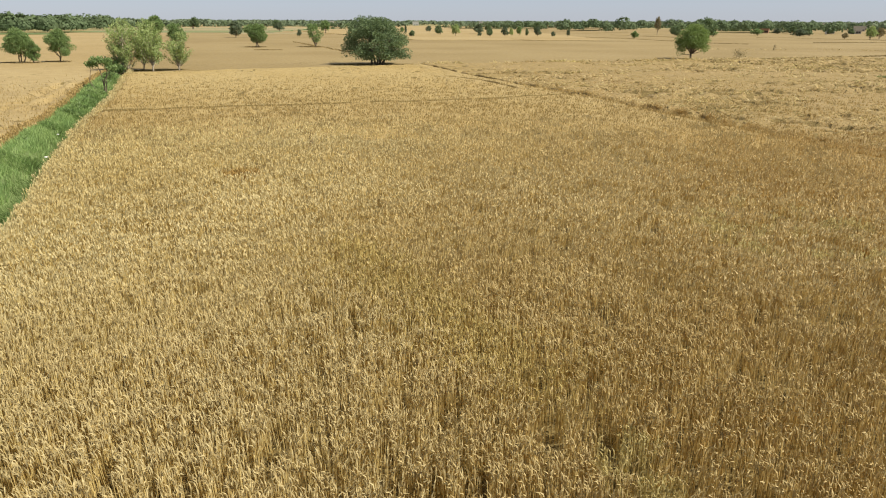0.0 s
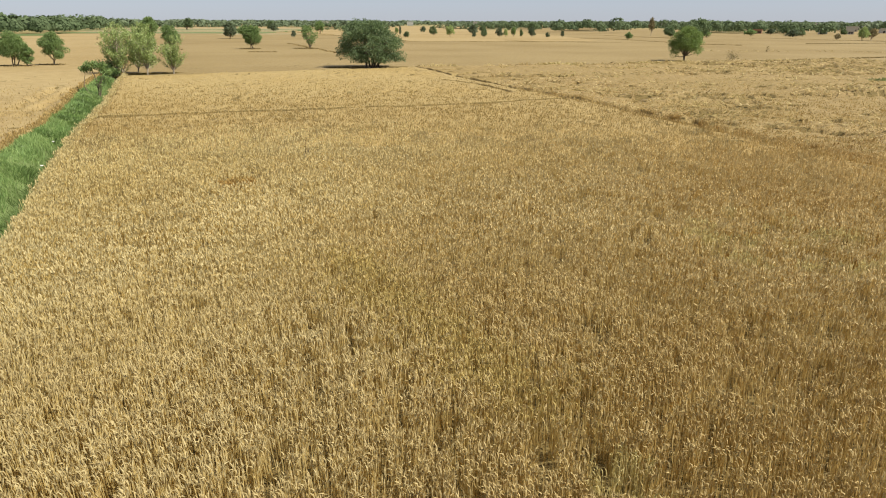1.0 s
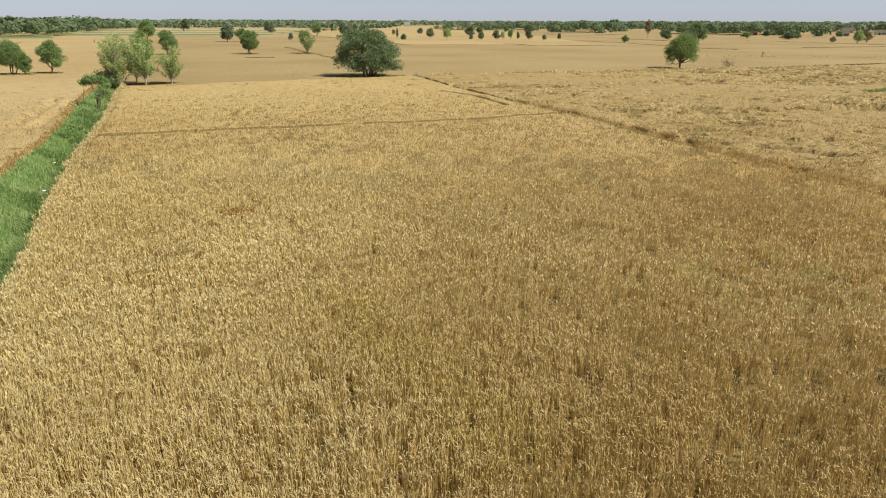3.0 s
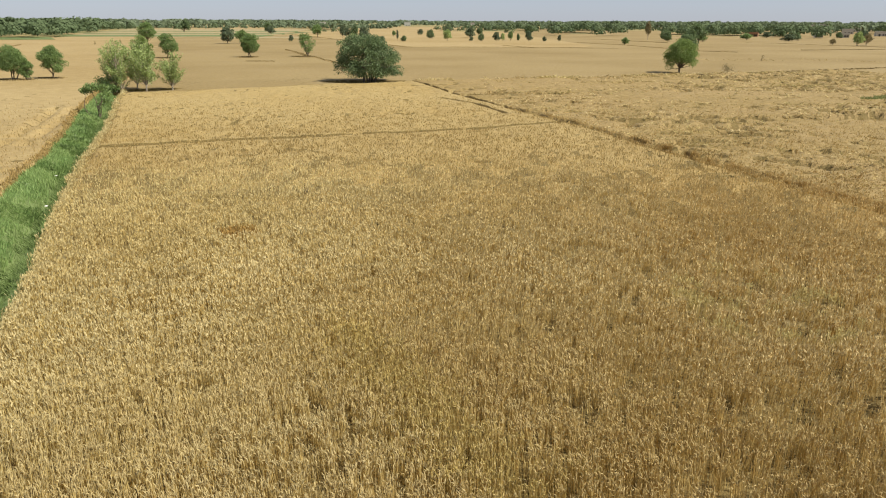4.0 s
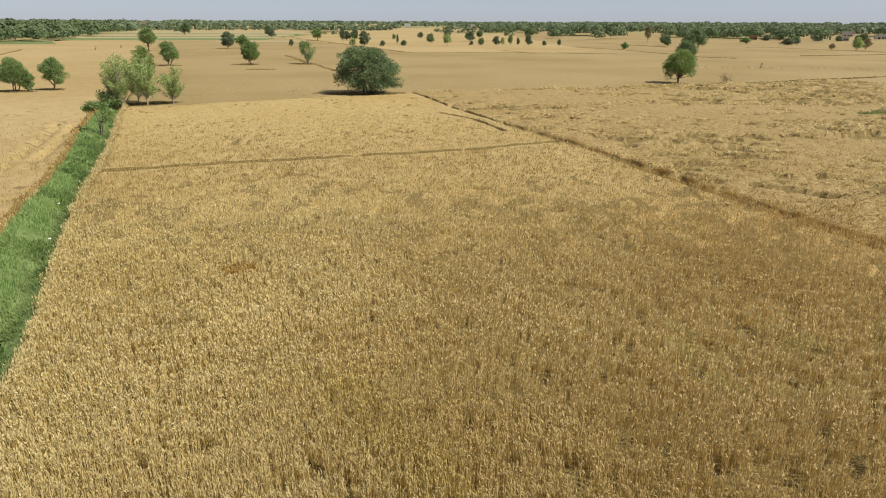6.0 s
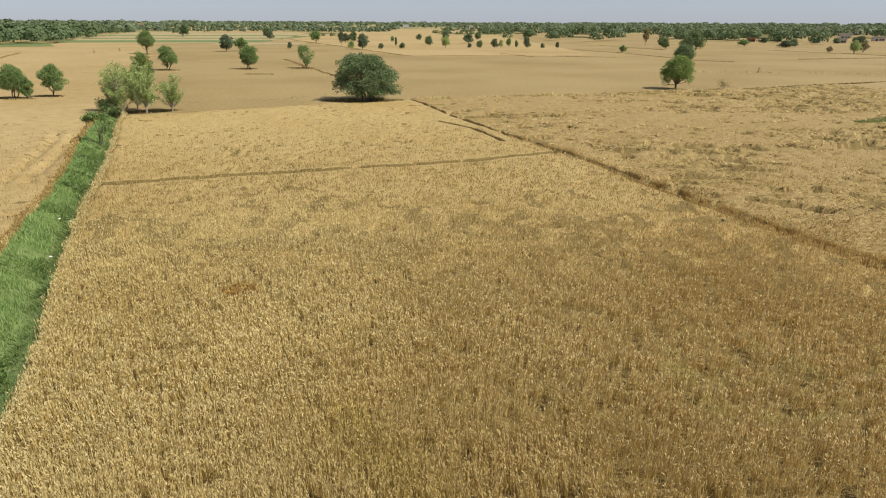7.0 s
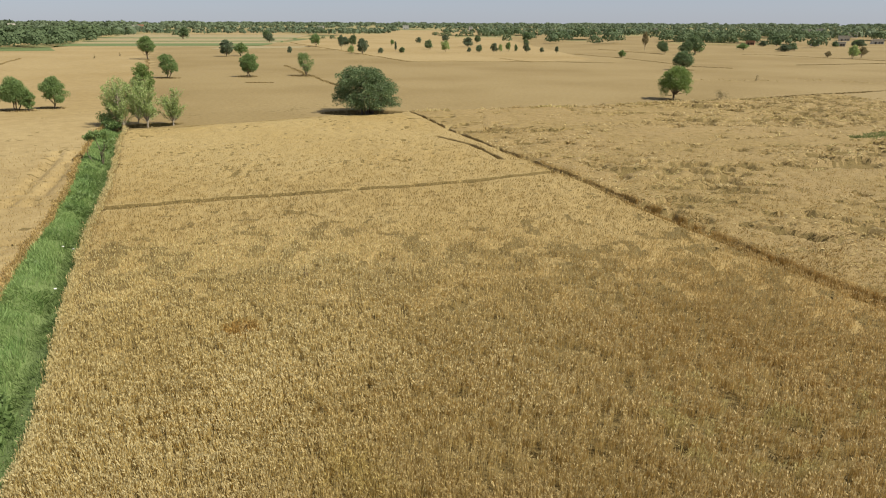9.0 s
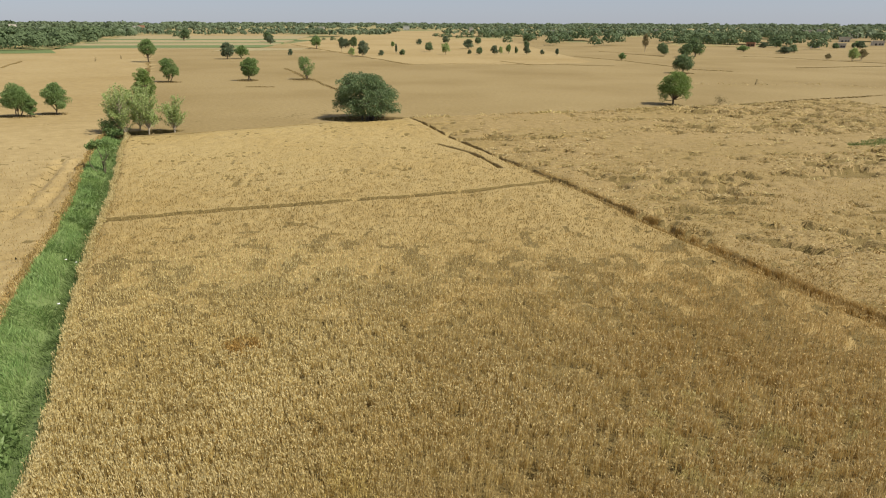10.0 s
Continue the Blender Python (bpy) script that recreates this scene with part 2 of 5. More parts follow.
def tubes(paths, radii, sides=3, tip=True):
    """Tapered tubes along N paths of K points; a tip closes to a point. Returns points, quads, triangles."""
    n, k, _ = paths.shape
    d = unit(np.gradient(paths, axis=1))
    a = unit(np.cross(d, np.array([0.31, 0.94, 0.13])))
    b = np.cross(d, a)
    rings = k - 1 if tip else k
    ang = (np.arange(sides) * 2 * np.pi / sides + rng.random((n, 1)) * 6.283)[:, None, :, None]
    ring = paths[:, :rings, None] + radii[:, :rings, None, None] * (np.cos(ang) * a[:, :rings, None] + np.sin(ang) * b[:, :rings, None])
    per = rings * sides + (1 if tip else 0)
    pts = np.empty((n, per, 3))
    pts[:, :rings * sides] = ring.reshape(n, -1, 3)
    if tip:
        pts[:, -1] = paths[:, -1]
    quads = [[r * sides + s, r * sides + (s + 1) % sides, (r + 1) * sides + (s + 1) % sides, (r + 1) * sides + s] for r in range(rings - 1) for s in range(sides)]
    tris = [[(rings - 1) * sides + s, (rings - 1) * sides + (s + 1) % sides, per - 1] for s in range(sides)] if tip else []
    base = (np.arange(n) * per)[:, None, None]
    q = (np.array(quads).reshape(1, -1, 4) + base).reshape(-1, 4) if quads else np.zeros((0, 4), int)
    t = (np.array(tris).reshape(1, -1, 3) + base).reshape(-1, 3) if tris else np.zeros((0, 3), int)
    return pts.reshape(-1, 3), q, t


class Heap:
    """Gathers pieces of one mesh."""

    def __init__(self):
        self.v, self.f, self.n = [], [], 0

    def add(self, verts, *faces, index=0):
        for f in faces:
            if len(f):
                self.f.append((np.asarray(f) + self.n, index))
        self.v.append(verts)
        self.n += len(verts)

    def mesh(self, name, mats, smooth=False):
        return mesh_from(name, np.concatenate(self.v), self.f, mats, smooth)


def blades(pos, tip, width, bend=0.0):
    """Flat tapering blades from pos to tip: a quad and a triangle each."""
    n = len(pos)
    side = unit(np.cross(tip - pos, rng.normal(size=(n, 3)))) * width[:, None]
    mid = pos + (tip - pos) * 0.55 + np.array([0, 0, 1.0]) * (bend * np.linalg.norm(tip - pos, axis=1))[:, None]
    pts = np.stack([pos - side / 2, pos + side / 2, mid + side / 2, mid - side / 2, tip], 1)
    base = (np.arange(n) * 5)[:, None]
    return pts.reshape(-1, 3), np.array([[0, 1, 2, 3]]) + base, np.array([[3, 2, 4]]) + base


# ---- plan of the fields ----
DITCH_Y = [-40, 17.2, 21.3, 27.8, 39.8, 52.3, 65.4, 78.2, 86.5, 93]
DITCH_R = [8.0, -12.6, -14.0, -16.7, -21.6, -26.0, -31.1, -36.3, -39.3, -42.5]
DITCH_LY = [-40, 29.3, 37.0, 42.4, 53.1, 66.0, 73.3, 86.3, 93]
DITCH_L = [5.5, -20.7, -23.6, -25.3, -29.3, -34.7, -37.4, -42.2, -44.3]
TRACK = [(-9, 106), (-5.5, 105.0), (-3.3, 103.3), (-1.3, 97.9), (2.5, 84.8), (5.6, 76.9), (8.1, 69.6), (10.1, 64.8), (11.6, 60.5), (13.8, 55.0), (16.7, 45.3), (19.3, 38.8), (21.2, 33.4), (24.2, 26), (40, -8)]
SPUR = [(0.6, 80.6), (2.4, 78.0), (4.5, 74.7), (5.8, 70.8), (6.9, 66.7)]
CROSS = [(-24.0, 47.6), (-22.2, 48.3), (-20.0, 49.2), (-16.1, 50.5), (-11.9, 51.9), (-5.8, 53.7), (-0.6, 55.3), (4.3, 57.1), (8.8, 59.1), (11.4, 60.4)]
BACK = [(-34, 87.5), (-25.2, 92.4), (-13.8, 99.7), (-4.0, 104.1)]
LEFT_ROW = [(-37.9, 71.1), (-35.9, 66.2), (-33.3, 58.8), (-31.4, 53.0), (-30.2, 49.0)]
LEFT_CROSS = [(-45, 38.2), (-27.7, 39.0), (-25.6, 39.6)]
SIDE = [(45.6, 118.6), (54.4, 121.9), (68.0, 128.5), (93.2, 139.3)]


def reach(x, y, line):
    """Distance in plan to a line of points."""
    best = np.full(np.shape(x), 1e9)
    for (ax, ay), (bx, by) in zip(line, line[1:]):
        dx, dy = bx - ax, by - ay
        s = np.clip(((x - ax) * dx + (y - ay) * dy) / (dx * dx + dy * dy), 0, 1)
        best = np.minimum(best, np.hypot(x - ax - s * dx, y - ay - s * dy))
    return best


def right_of_track(x, y):
    ys, xs = [p[1] for p in TRACK][::-1], [p[0] for p in TRACK][::-1]
    return x > np.interp(y, ys, xs)


def rough_field(x, y):
    """Where the lodged, trampled crop stands: 0 to 1."""
    far = np.interp(x, [-5, 3, 12.2, 26.8, 40.7, 54.4, 93], [104, 106, 109, 112.7, 117.5, 121.9, 139])
    return np.where(right_of_track(x, y), np.clip((far - y) / 1.0, 0, 1), 0.0)


def behind(x, y):
    """Beyond the boundary that passes the large tree."""
    return y > np.interp(x, [-72, -34, -25.2, -13.8, -4, 3, 12.2, 26.8, 40.7, 54.4, 68, 93.2], [70, 87.5, 92.4, 99.7, 104.1, 106.1, 108.9, 112.7, 117.5, 121.9, 128.5, 139.3])


def left_field(x, y):
    return (y < 93) & (x < np.interp(y, DITCH_LY, DITCH_L))


def left_of_bund(x, y):
    """The paler field beyond the ditch and the bund that carries on from it."""
    return np.where(y < 93, left_field(x, y), x < np.interp(y, [93, 179.6, 254.8, 400], [-44, -74.5, -104, -160]))


def near_ditch(x, y, margin):
    return (y > -27 - margin) & (y < 93 + margin) & (np.abs(x - np.interp(y, DITCH_Y, DITCH_R) + 1.5) < margin)


# uncropped ground under trees at the field's edge: centre and half axes
CLEARINGS = [(-10.8, 103.2, 5.4, 3.0), (-38.4, 89.2, 4.6, 1.7)]


def clearing(x, y):
    """Metres outside the nearest clearing; below 0 within."""
    d = np.full(np.shape(x), 1e9)
    for cx, cy, rx, ry in CLEARINGS:
        u, v = (x - cx) * 0.93 + (y - cy) * 0.37 * (cx < -30), (y - cy) - 0.4 * (x - cx) * (cx < -30)
        d = np.minimum(d, (np.hypot(u / rx, v / ry) - 1) * ry)
    return d


def clear(x, y):
    """Metres from the nearest edge of standing crop; below 0 in the furrows and the ditch."""
    wob = (rough(x, y, 0.9, 3) - 0.5) * 0.12 + (rough(x, y, 3.1, 4) - 0.5) * 0.08
    d = reach(x, y, TRACK) - np.interp(y, [46, 58, 66, 100], [0.38, 0.29, 0.11, 0.05])
    d = np.minimum(d, reach(x, y, SPUR) - 0.02 - 0.14 * (rough(x, y, 3.0, 5) > 0.45))
    d = np.minimum(d, reach(x, y, CROSS) - 0.31)
    d = np.minimum(d, reach(x, y, BACK) - 0.3)
    d = np.minimum(d, reach(x, y, SIDE) - 0.5)
    d = np.minimum(d, reach(x, y, LEFT_CROSS) - 0.3)
    left, right = np.interp(y, DITCH_LY, DITCH_L), np.interp(y, DITCH_Y, DITCH_R)
    ditch = np.maximum(left - x, x - right)
    d = np.where(y < 93.5, np.minimum(d, ditch), d)
    d = np.minimum(d, clearing(x, y))
    return d + wob


# trodden hollows in the standing crop: x, y, size, depth
HOLLOWS = [(-8.4, 27.2, 0.7, 0.2), (-7.6, 28.2, 0.6, 0.15), (-4.2, 35.6, 1.6, 0.14), (-2.6, 36.4, 1.2, 0.14), (-5.2, 44.0, 1.2, 0.16), (4.0, 38.0, 1.8, 0.12), (8.5, 30.0, 1.5, 0.12), (14.0, 27.0, 1.4, 0.12)]


def hollow(x, y):
    h = np.zeros(np.shape(x))
    for px, py, size, deep in HOLLOWS:
        h = h + deep * np.exp(-(((x - px) / size) ** 2 + ((y - py) / (size * 0.8)) ** 2))
    return h


def tousled(x, y):
    """Where the rough crop stands in tufts with gaps between: beside the furrow, and in streaks further in."""
    away = reach(x, y, TRACK)
    beside = np.exp(-((np.maximum(away - 9.0, 0) / 6.0) ** 2)) * np.clip((y - 30) / 8, 0, 1) * np.clip((96 - y) / 20, 0, 1) * (0.4 + 0.75 * rough(x, y, 8.0, 18))
    streak = np.clip((rough(x * 0.45, y * 1.5, 7.0, 15) - 0.56) * 5, 0, 1) * np.clip((x - 12) / 20, 0.35, 1)
    corner = np.clip((x - 40) / 8, 0, 1) * np.clip((y - 84 - 0.25 * (x - 45)) / 5, 0, 1) * (0.6 + 0.4 * rough(x, y, 5.0, 20))
    return rough_field(x, y) * np.clip(np.maximum(np.maximum(beside, streak), corner), 0, 1)


def pits(x, y):
    """Gaps between the mats of lodged crop, 0 to 1."""
    swirl = 0.62 * rough(x * 0.62, y, 0.9, 13) + 0.08 * rough(x, y, 0.4, 14) + 0.30 * rough(x * 0.5, y, 4.5, 16)
    return np.clip((swirl - 0.70 + 0.115 * tousled(x, y)) / 0.03, 0, 1) * rough_field(x, y) * np.clip((np.hypot(x, y) - 40) / 8, 0, 1)


def nicks(x, y):
    """Small gaps in the standing crop, 0 to 1."""
    return np.clip((0.75 * rough(x, y, 0.42, 23) + 0.25 * rough(x, y, 4.5, 24) - 0.80) / 0.05, 0, 1) * (1 - rough_field(x, y))


def crop_height(x, y):
    """Height of the ears."""
    h = 0.78 + 0.10 * (rough(x, y, 7.0, 11) - 0.5) + 0.10 * (rough(x, y, 1.3, 12) - 0.5) + 0.16 * (rough(x, y, 0.36, 10) - 0.5)
    h = h - hollow(x, y) - 0.3 * nicks(x, y)
    r = rough_field(x, y)
    lodged = 0.80 + (rough(x, y, 2.3, 17) - 0.5) * (0.06 + 0.30 * tousled(x, y)) + (0.06 + 0.22 * tousled(x, y)) * (rough(x * 0.8, y, 1.1, 19) - 0.5) - 0.55 * pits(x, y)
    return h * (1 - r) + r * lodged


FURROWS = (TRACK, SPUR, CROSS, BACK)


def by_furrow(x, y):
    d = reach(x, y, TRACK)
    for line in FURROWS[1:]:
        d = np.minimum(d, reach(x, y, line))
    return d


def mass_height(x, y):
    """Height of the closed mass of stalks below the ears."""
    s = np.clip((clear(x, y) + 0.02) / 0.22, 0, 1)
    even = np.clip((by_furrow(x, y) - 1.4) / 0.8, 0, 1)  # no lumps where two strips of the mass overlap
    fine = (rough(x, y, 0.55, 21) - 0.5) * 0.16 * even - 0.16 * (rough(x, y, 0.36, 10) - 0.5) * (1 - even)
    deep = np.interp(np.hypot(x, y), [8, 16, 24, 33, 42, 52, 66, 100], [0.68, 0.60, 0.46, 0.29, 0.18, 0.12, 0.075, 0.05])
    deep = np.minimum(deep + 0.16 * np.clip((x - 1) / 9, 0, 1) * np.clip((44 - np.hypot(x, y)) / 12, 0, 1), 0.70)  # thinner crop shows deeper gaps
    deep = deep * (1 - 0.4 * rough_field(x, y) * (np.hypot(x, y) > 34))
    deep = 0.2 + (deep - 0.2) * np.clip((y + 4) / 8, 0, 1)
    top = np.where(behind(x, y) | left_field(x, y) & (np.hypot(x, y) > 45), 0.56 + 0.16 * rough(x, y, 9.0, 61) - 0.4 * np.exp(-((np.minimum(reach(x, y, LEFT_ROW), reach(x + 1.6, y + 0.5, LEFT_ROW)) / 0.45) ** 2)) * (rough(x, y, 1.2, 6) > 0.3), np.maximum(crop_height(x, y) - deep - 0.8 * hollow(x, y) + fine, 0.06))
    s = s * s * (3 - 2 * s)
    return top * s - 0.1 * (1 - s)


# ---- ground ----
def sheet(name, xs, ys, height, mats, keep=None, pick=None):
    gx, gy = np.meshgrid(xs, ys)
    gz = height(gx, gy)
    n = len(xs)
    a = (np.arange(len(ys) - 1)[:, None] * n + np.arange(n - 1)).ravel()
    quads = np.stack([a, a + 1, a + n + 1, a + n], 1)
    cx, cy = (gx[:-1, :-1] + gx[1:, 1:]).ravel() / 2, (gy[:-1, :-1] + gy[1:, 1:]).ravel() / 2
    ok = keep(cx, cy) if keep else np.ones(len(cx), bool)
    groups = [(quads[ok], 0)] if pick is None else [(quads[ok & (pick(cx, cy) == k)], k) for k in range(len(mats))]
    return mesh_from(name, np.stack([gx, gy, gz], -1).reshape(-1, 3), groups, mats, True)


def stretched(lo, hi, fine_lo, fine_hi, step, growth=1.25):
    xs = list(np.arange(fine_lo, fine_hi + step / 2, step))
    s = step
    while xs[-1] < hi:
        s *= growth
        xs.append(xs[-1] + s)
    s = step
    while xs[0] > lo:
        s *= growth
        xs.insert(0, xs[0] - s)
    return np.array(xs)


def woodland(x, y):
    """How thickly trees stand in the distance, 0 to 1."""
    d = np.hypot(x, y)
    edge = -205 - 0.33 * (y - 401)
    near_wood = np.clip((edge - x) / 18, 0, 1) * np.clip((y - 352) / 12, 0, 1) * (y < 1000)
    clumps = np.clip((rough(x, y, 170.0, 41) + 0.5 * rough(x, y, 60.0, 42) - 0.85) * 4, 0, 1)
    mid = 0.8 * np.clip((d - 430) / 300, 0, 1) * clumps
    far = np.clip((d - 700) / 350, 0, 1) * np.clip(0.03 + 0.2 * clumps + 2.4 * (rough(x * 0.5, y, 90.0, 45) - 0.58) + np.clip((d - 2000) / 1500, 0, 0.5), 0.02, 1)
    right = np.clip((x - 60) / 20, 0, 1) * np.clip((y - np.interp(x, [60, 92, 104, 126, 144, 156, 165, 200, 250, 300, 900], [720, 480, 440, 470, 500, 530, 430, 410, 455, 450, 600])) / 15, 0, 1)
    mid = np.maximum(mid, right * (0.09 + 0.5 * np.clip((rough(x, y * 0.7, 36.0, 44) - 0.48) * 5, 0, 1)))
    mid = mid * ~((x < -95) & (x > edge) & (y < 790))
    opening = np.clip(1 - np.abs(x + 35 - (y - 500) * 0.01) / 45, 0, 1) * (y < 1250)
    return np.clip(np.maximum(near_wood, np.maximum(mid, far)) - 1.3 * opening, 0, 1)


def earth(x, y):
    left, right = np.interp(y, DITCH_LY, DITCH_L), np.interp(y, DITCH_Y, DITCH_R)
    s = (x - left) / (right - left)
    bank = np.where((s > -0.15) & (s < 1.1), 0.36 * np.exp(-(((s - 0.10) / 0.24) ** 2)) - 0.34 * np.exp(-(((s - 0.64) / 0.13) ** 2)), 0)
    return np.where(y < 95, bank, 0) + 0.05 * (rough(x, y, 1.7, 51) - 0.5)


ground = tagged(new("ground", sheet("ground", stretched(-4500, 4500, -60, 40, 1.0, 1.2), stretched(-1500, 4700, -30, 100, 1.0, 1.2), lambda x, y: earth(x, y) - 0.35 * near_ditch(x, y, 7.0), [SOIL, SCRUB],
                                    pick=lambda x, y: (np.hypot(x, y) > 420).astype(int))), "flat dry farmland soil under the crops", "ground", kind="structure")
inner = lambda x, y: (x > -72) & (x < 80) & (y > -30) & (y < 148)


MASS_KINDS = [SHADED_LITTER, CANOPY, FAR_WHEAT, ROUGH_MASS, PALE_WHEAT]


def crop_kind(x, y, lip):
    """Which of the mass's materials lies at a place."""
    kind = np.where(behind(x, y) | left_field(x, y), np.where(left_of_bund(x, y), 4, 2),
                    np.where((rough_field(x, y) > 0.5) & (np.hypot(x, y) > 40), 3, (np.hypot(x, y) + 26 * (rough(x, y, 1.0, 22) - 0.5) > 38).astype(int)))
    # furrow lips, hollows, nicks and pits get the litter with painted shade
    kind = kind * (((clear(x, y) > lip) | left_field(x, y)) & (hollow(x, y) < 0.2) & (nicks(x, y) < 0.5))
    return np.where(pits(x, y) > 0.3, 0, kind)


def furrow_banks():
    """Finer strips of the same mass along the furrows."""
    heap = Heap()
    off = np.array([-1.5, -1.1, -0.8, -0.62, -0.5, -0.4, -0.32, -0.25, -0.18, -0.12, -0.06, 0.0, 0.06, 0.12, 0.18, 0.25, 0.32, 0.4, 0.5, 0.62, 0.8, 1.1, 1.5])
    for line, lip in zip(FURROWS, (0.03, 0.1, 0.22, 0.14)):
        p = np.array(line, float)
        p = np.vstack([p[0] + 1.3 * unit(p[0] - p[1]), p, p[-1] + 1.3 * unit(p[-1] - p[-2])])
        run = np.r_[0, np.cumsum(np.hypot(*np.diff(p, axis=0).T))]
        at = np.arange(0, run[-1], 0.3)
        cx, cy = np.interp(at, run, p[:, 0]), np.interp(at, run, p[:, 1])
        d = unit(np.stack([np.gradient(cx), np.gradient(cy)], -1))
        gx, gy = cx[:, None] - d[:, 1:] * off, cy[:, None] + d[:, :1] * off
        n = len(off)
        a = (np.arange(len(at) - 1)[:, None] * n + np.arange(n - 1)).ravel()
        quads = np.stack([a, a + n, a + n + 1, a + 1], 1)
        mx, my = gx.ravel()[quads].mean(1), gy.ravel()[quads].mean(1)
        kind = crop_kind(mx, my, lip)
        # nearer than 58 m the track keeps the shade-dark litter
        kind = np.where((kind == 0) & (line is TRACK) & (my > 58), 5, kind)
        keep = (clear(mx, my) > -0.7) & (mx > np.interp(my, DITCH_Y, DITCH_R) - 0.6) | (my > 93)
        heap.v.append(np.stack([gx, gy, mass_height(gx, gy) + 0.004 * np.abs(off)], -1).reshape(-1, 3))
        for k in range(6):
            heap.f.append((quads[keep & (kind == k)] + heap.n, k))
        heap.n += gx.size
    return heap.mesh("furrow_banks", [*MASS_KINDS, FURROW_FLOOR], True)


def open_view(x, y):
    return (np.abs(x) < 0.78 * y + 6) & (y > 2)


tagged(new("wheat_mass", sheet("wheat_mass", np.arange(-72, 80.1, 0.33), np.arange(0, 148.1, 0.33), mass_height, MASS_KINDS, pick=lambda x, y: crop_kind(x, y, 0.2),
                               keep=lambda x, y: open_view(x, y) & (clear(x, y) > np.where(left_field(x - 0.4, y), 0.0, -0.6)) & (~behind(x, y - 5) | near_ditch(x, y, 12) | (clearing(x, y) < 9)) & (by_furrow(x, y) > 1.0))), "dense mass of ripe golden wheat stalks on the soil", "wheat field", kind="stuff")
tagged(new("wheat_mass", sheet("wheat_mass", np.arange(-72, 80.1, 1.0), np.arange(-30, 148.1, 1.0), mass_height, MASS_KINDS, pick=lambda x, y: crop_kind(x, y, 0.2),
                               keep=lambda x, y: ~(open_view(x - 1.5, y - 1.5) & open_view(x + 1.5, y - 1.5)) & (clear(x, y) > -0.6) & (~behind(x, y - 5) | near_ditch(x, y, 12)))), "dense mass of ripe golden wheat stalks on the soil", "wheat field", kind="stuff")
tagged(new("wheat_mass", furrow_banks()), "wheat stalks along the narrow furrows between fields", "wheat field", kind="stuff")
tagged(new("far_wheat_field", sheet("far_wheat_field", stretched(-700, 800, -72, 80, 4.0, 1.06), stretched(-120, 1250, -14, 148, 4.0, 1.04),
                                     lambda x, y: (0.56 + 0.16 * rough(x, y, 9.0, 61)) * np.clip((clearing(x, y) - 3) / 4, 0, 1) - 0.1 * (inner(x, y) & ~behind(x, y - 7) | (clearing(x, y) < 11)), [FAR_WHEAT, PALE_WHEAT], pick=lambda x, y: (left_of_bund(x, y) | (x < 62) & (y > np.interp(x, [-110, -48.7, -27.1, -8.9, 40, 62, 82, 120, 200], [500, 349, 292, 246, 247, 262, 236, 228, 248]))).astype(int),
                                     keep=lambda x, y: (~((x > -71) & (x < 79) & (y > -27) & (y < 147)) | behind(x, y - 2)) & ~(near_ditch(x, y, 8) & (y > -27)) & (woodland(x, y) < 0.35) & ~((x < -104) & (y > 400) & (y < 770)) & (np.abs(x) < 620))),
       "level ripe wheat fields reaching to the distant trees", "wheat field", kind="stuff")


# ---- standing wheat ----
def scatter(n, r0, r1, power, a0=-40.0, a1=40.0):
    """Random places round the origin; density falls off as distance to -power."""
    u = rng.random(n)
    k = 2.0 - power
    r = np.exp(np.log(r0) + u * np.log(r1 / r0)) if abs(k) < 1e-6 else (r0**k + u * (r1**k - r0**k)) ** (1 / k)
    a = np.radians(a0 + rng.random(n) * (a1 - a0))
    return r * np.sin(a), r * np.cos(a)


def lean_of(x, y):
    """Which way and how far the stalks lean."""
    a = 6.283 * (rough(x, y, 9.0, 71) + 0.6 * rough(x, y, 2.1, 72))
    r = rough_field(x, y)
    s = 0.02 + 0.06 * rough(x, y, 4.0, 73) + r * (0.05 + 0.15 * tousled(x, y)) * rough(x, y, 2.3, 74)
    return np.stack([np.cos(a) * s, np.sin(a) * s], -1)


def diamonds(foot, tip, width, waist=0.5):
    """Flat pointed leaves or ears from foot to tip, each turned at random: one quad each."""
    n = len(foot)
    side = unit(np.cross(tip - foot, rng.normal(size=(n, 3)))) * (width / 2)[:, None]
    mid = foot + (tip - foot) * waist
    return np.stack([foot, mid + side, tip, mid - side], 1).reshape(-1, 3), np.arange(n * 4).reshape(-1, 4)


def stalks(foot, top, width):
    """Flat stems of even width, each turned at random: one quad each."""
    n = len(foot)
    side = unit(np.cross(top - foot, rng.normal(size=(n, 3)))) * (width / 2)[:, None]
    return np.stack([foot - side, foot + side, top + side, top - side], 1).reshape(-1, 3), np.arange(n * 4).reshape(-1, 4)


def heads(x, y, sway=0.04):
    """Heights and leans of single plants, and where their necks are."""
    n = len(x)
    h = crop_height(x, y) * (1 + 0.075 * rng.normal(size=n).clip(-2.2, 1.6))
    lean = lean_of(x, y) + rng.normal(size=(n, 2)) * sway
    return h, lean, np.stack([x + lean[:, 0] * h, y + lean[:, 1] * h, h - 0.06], -1)


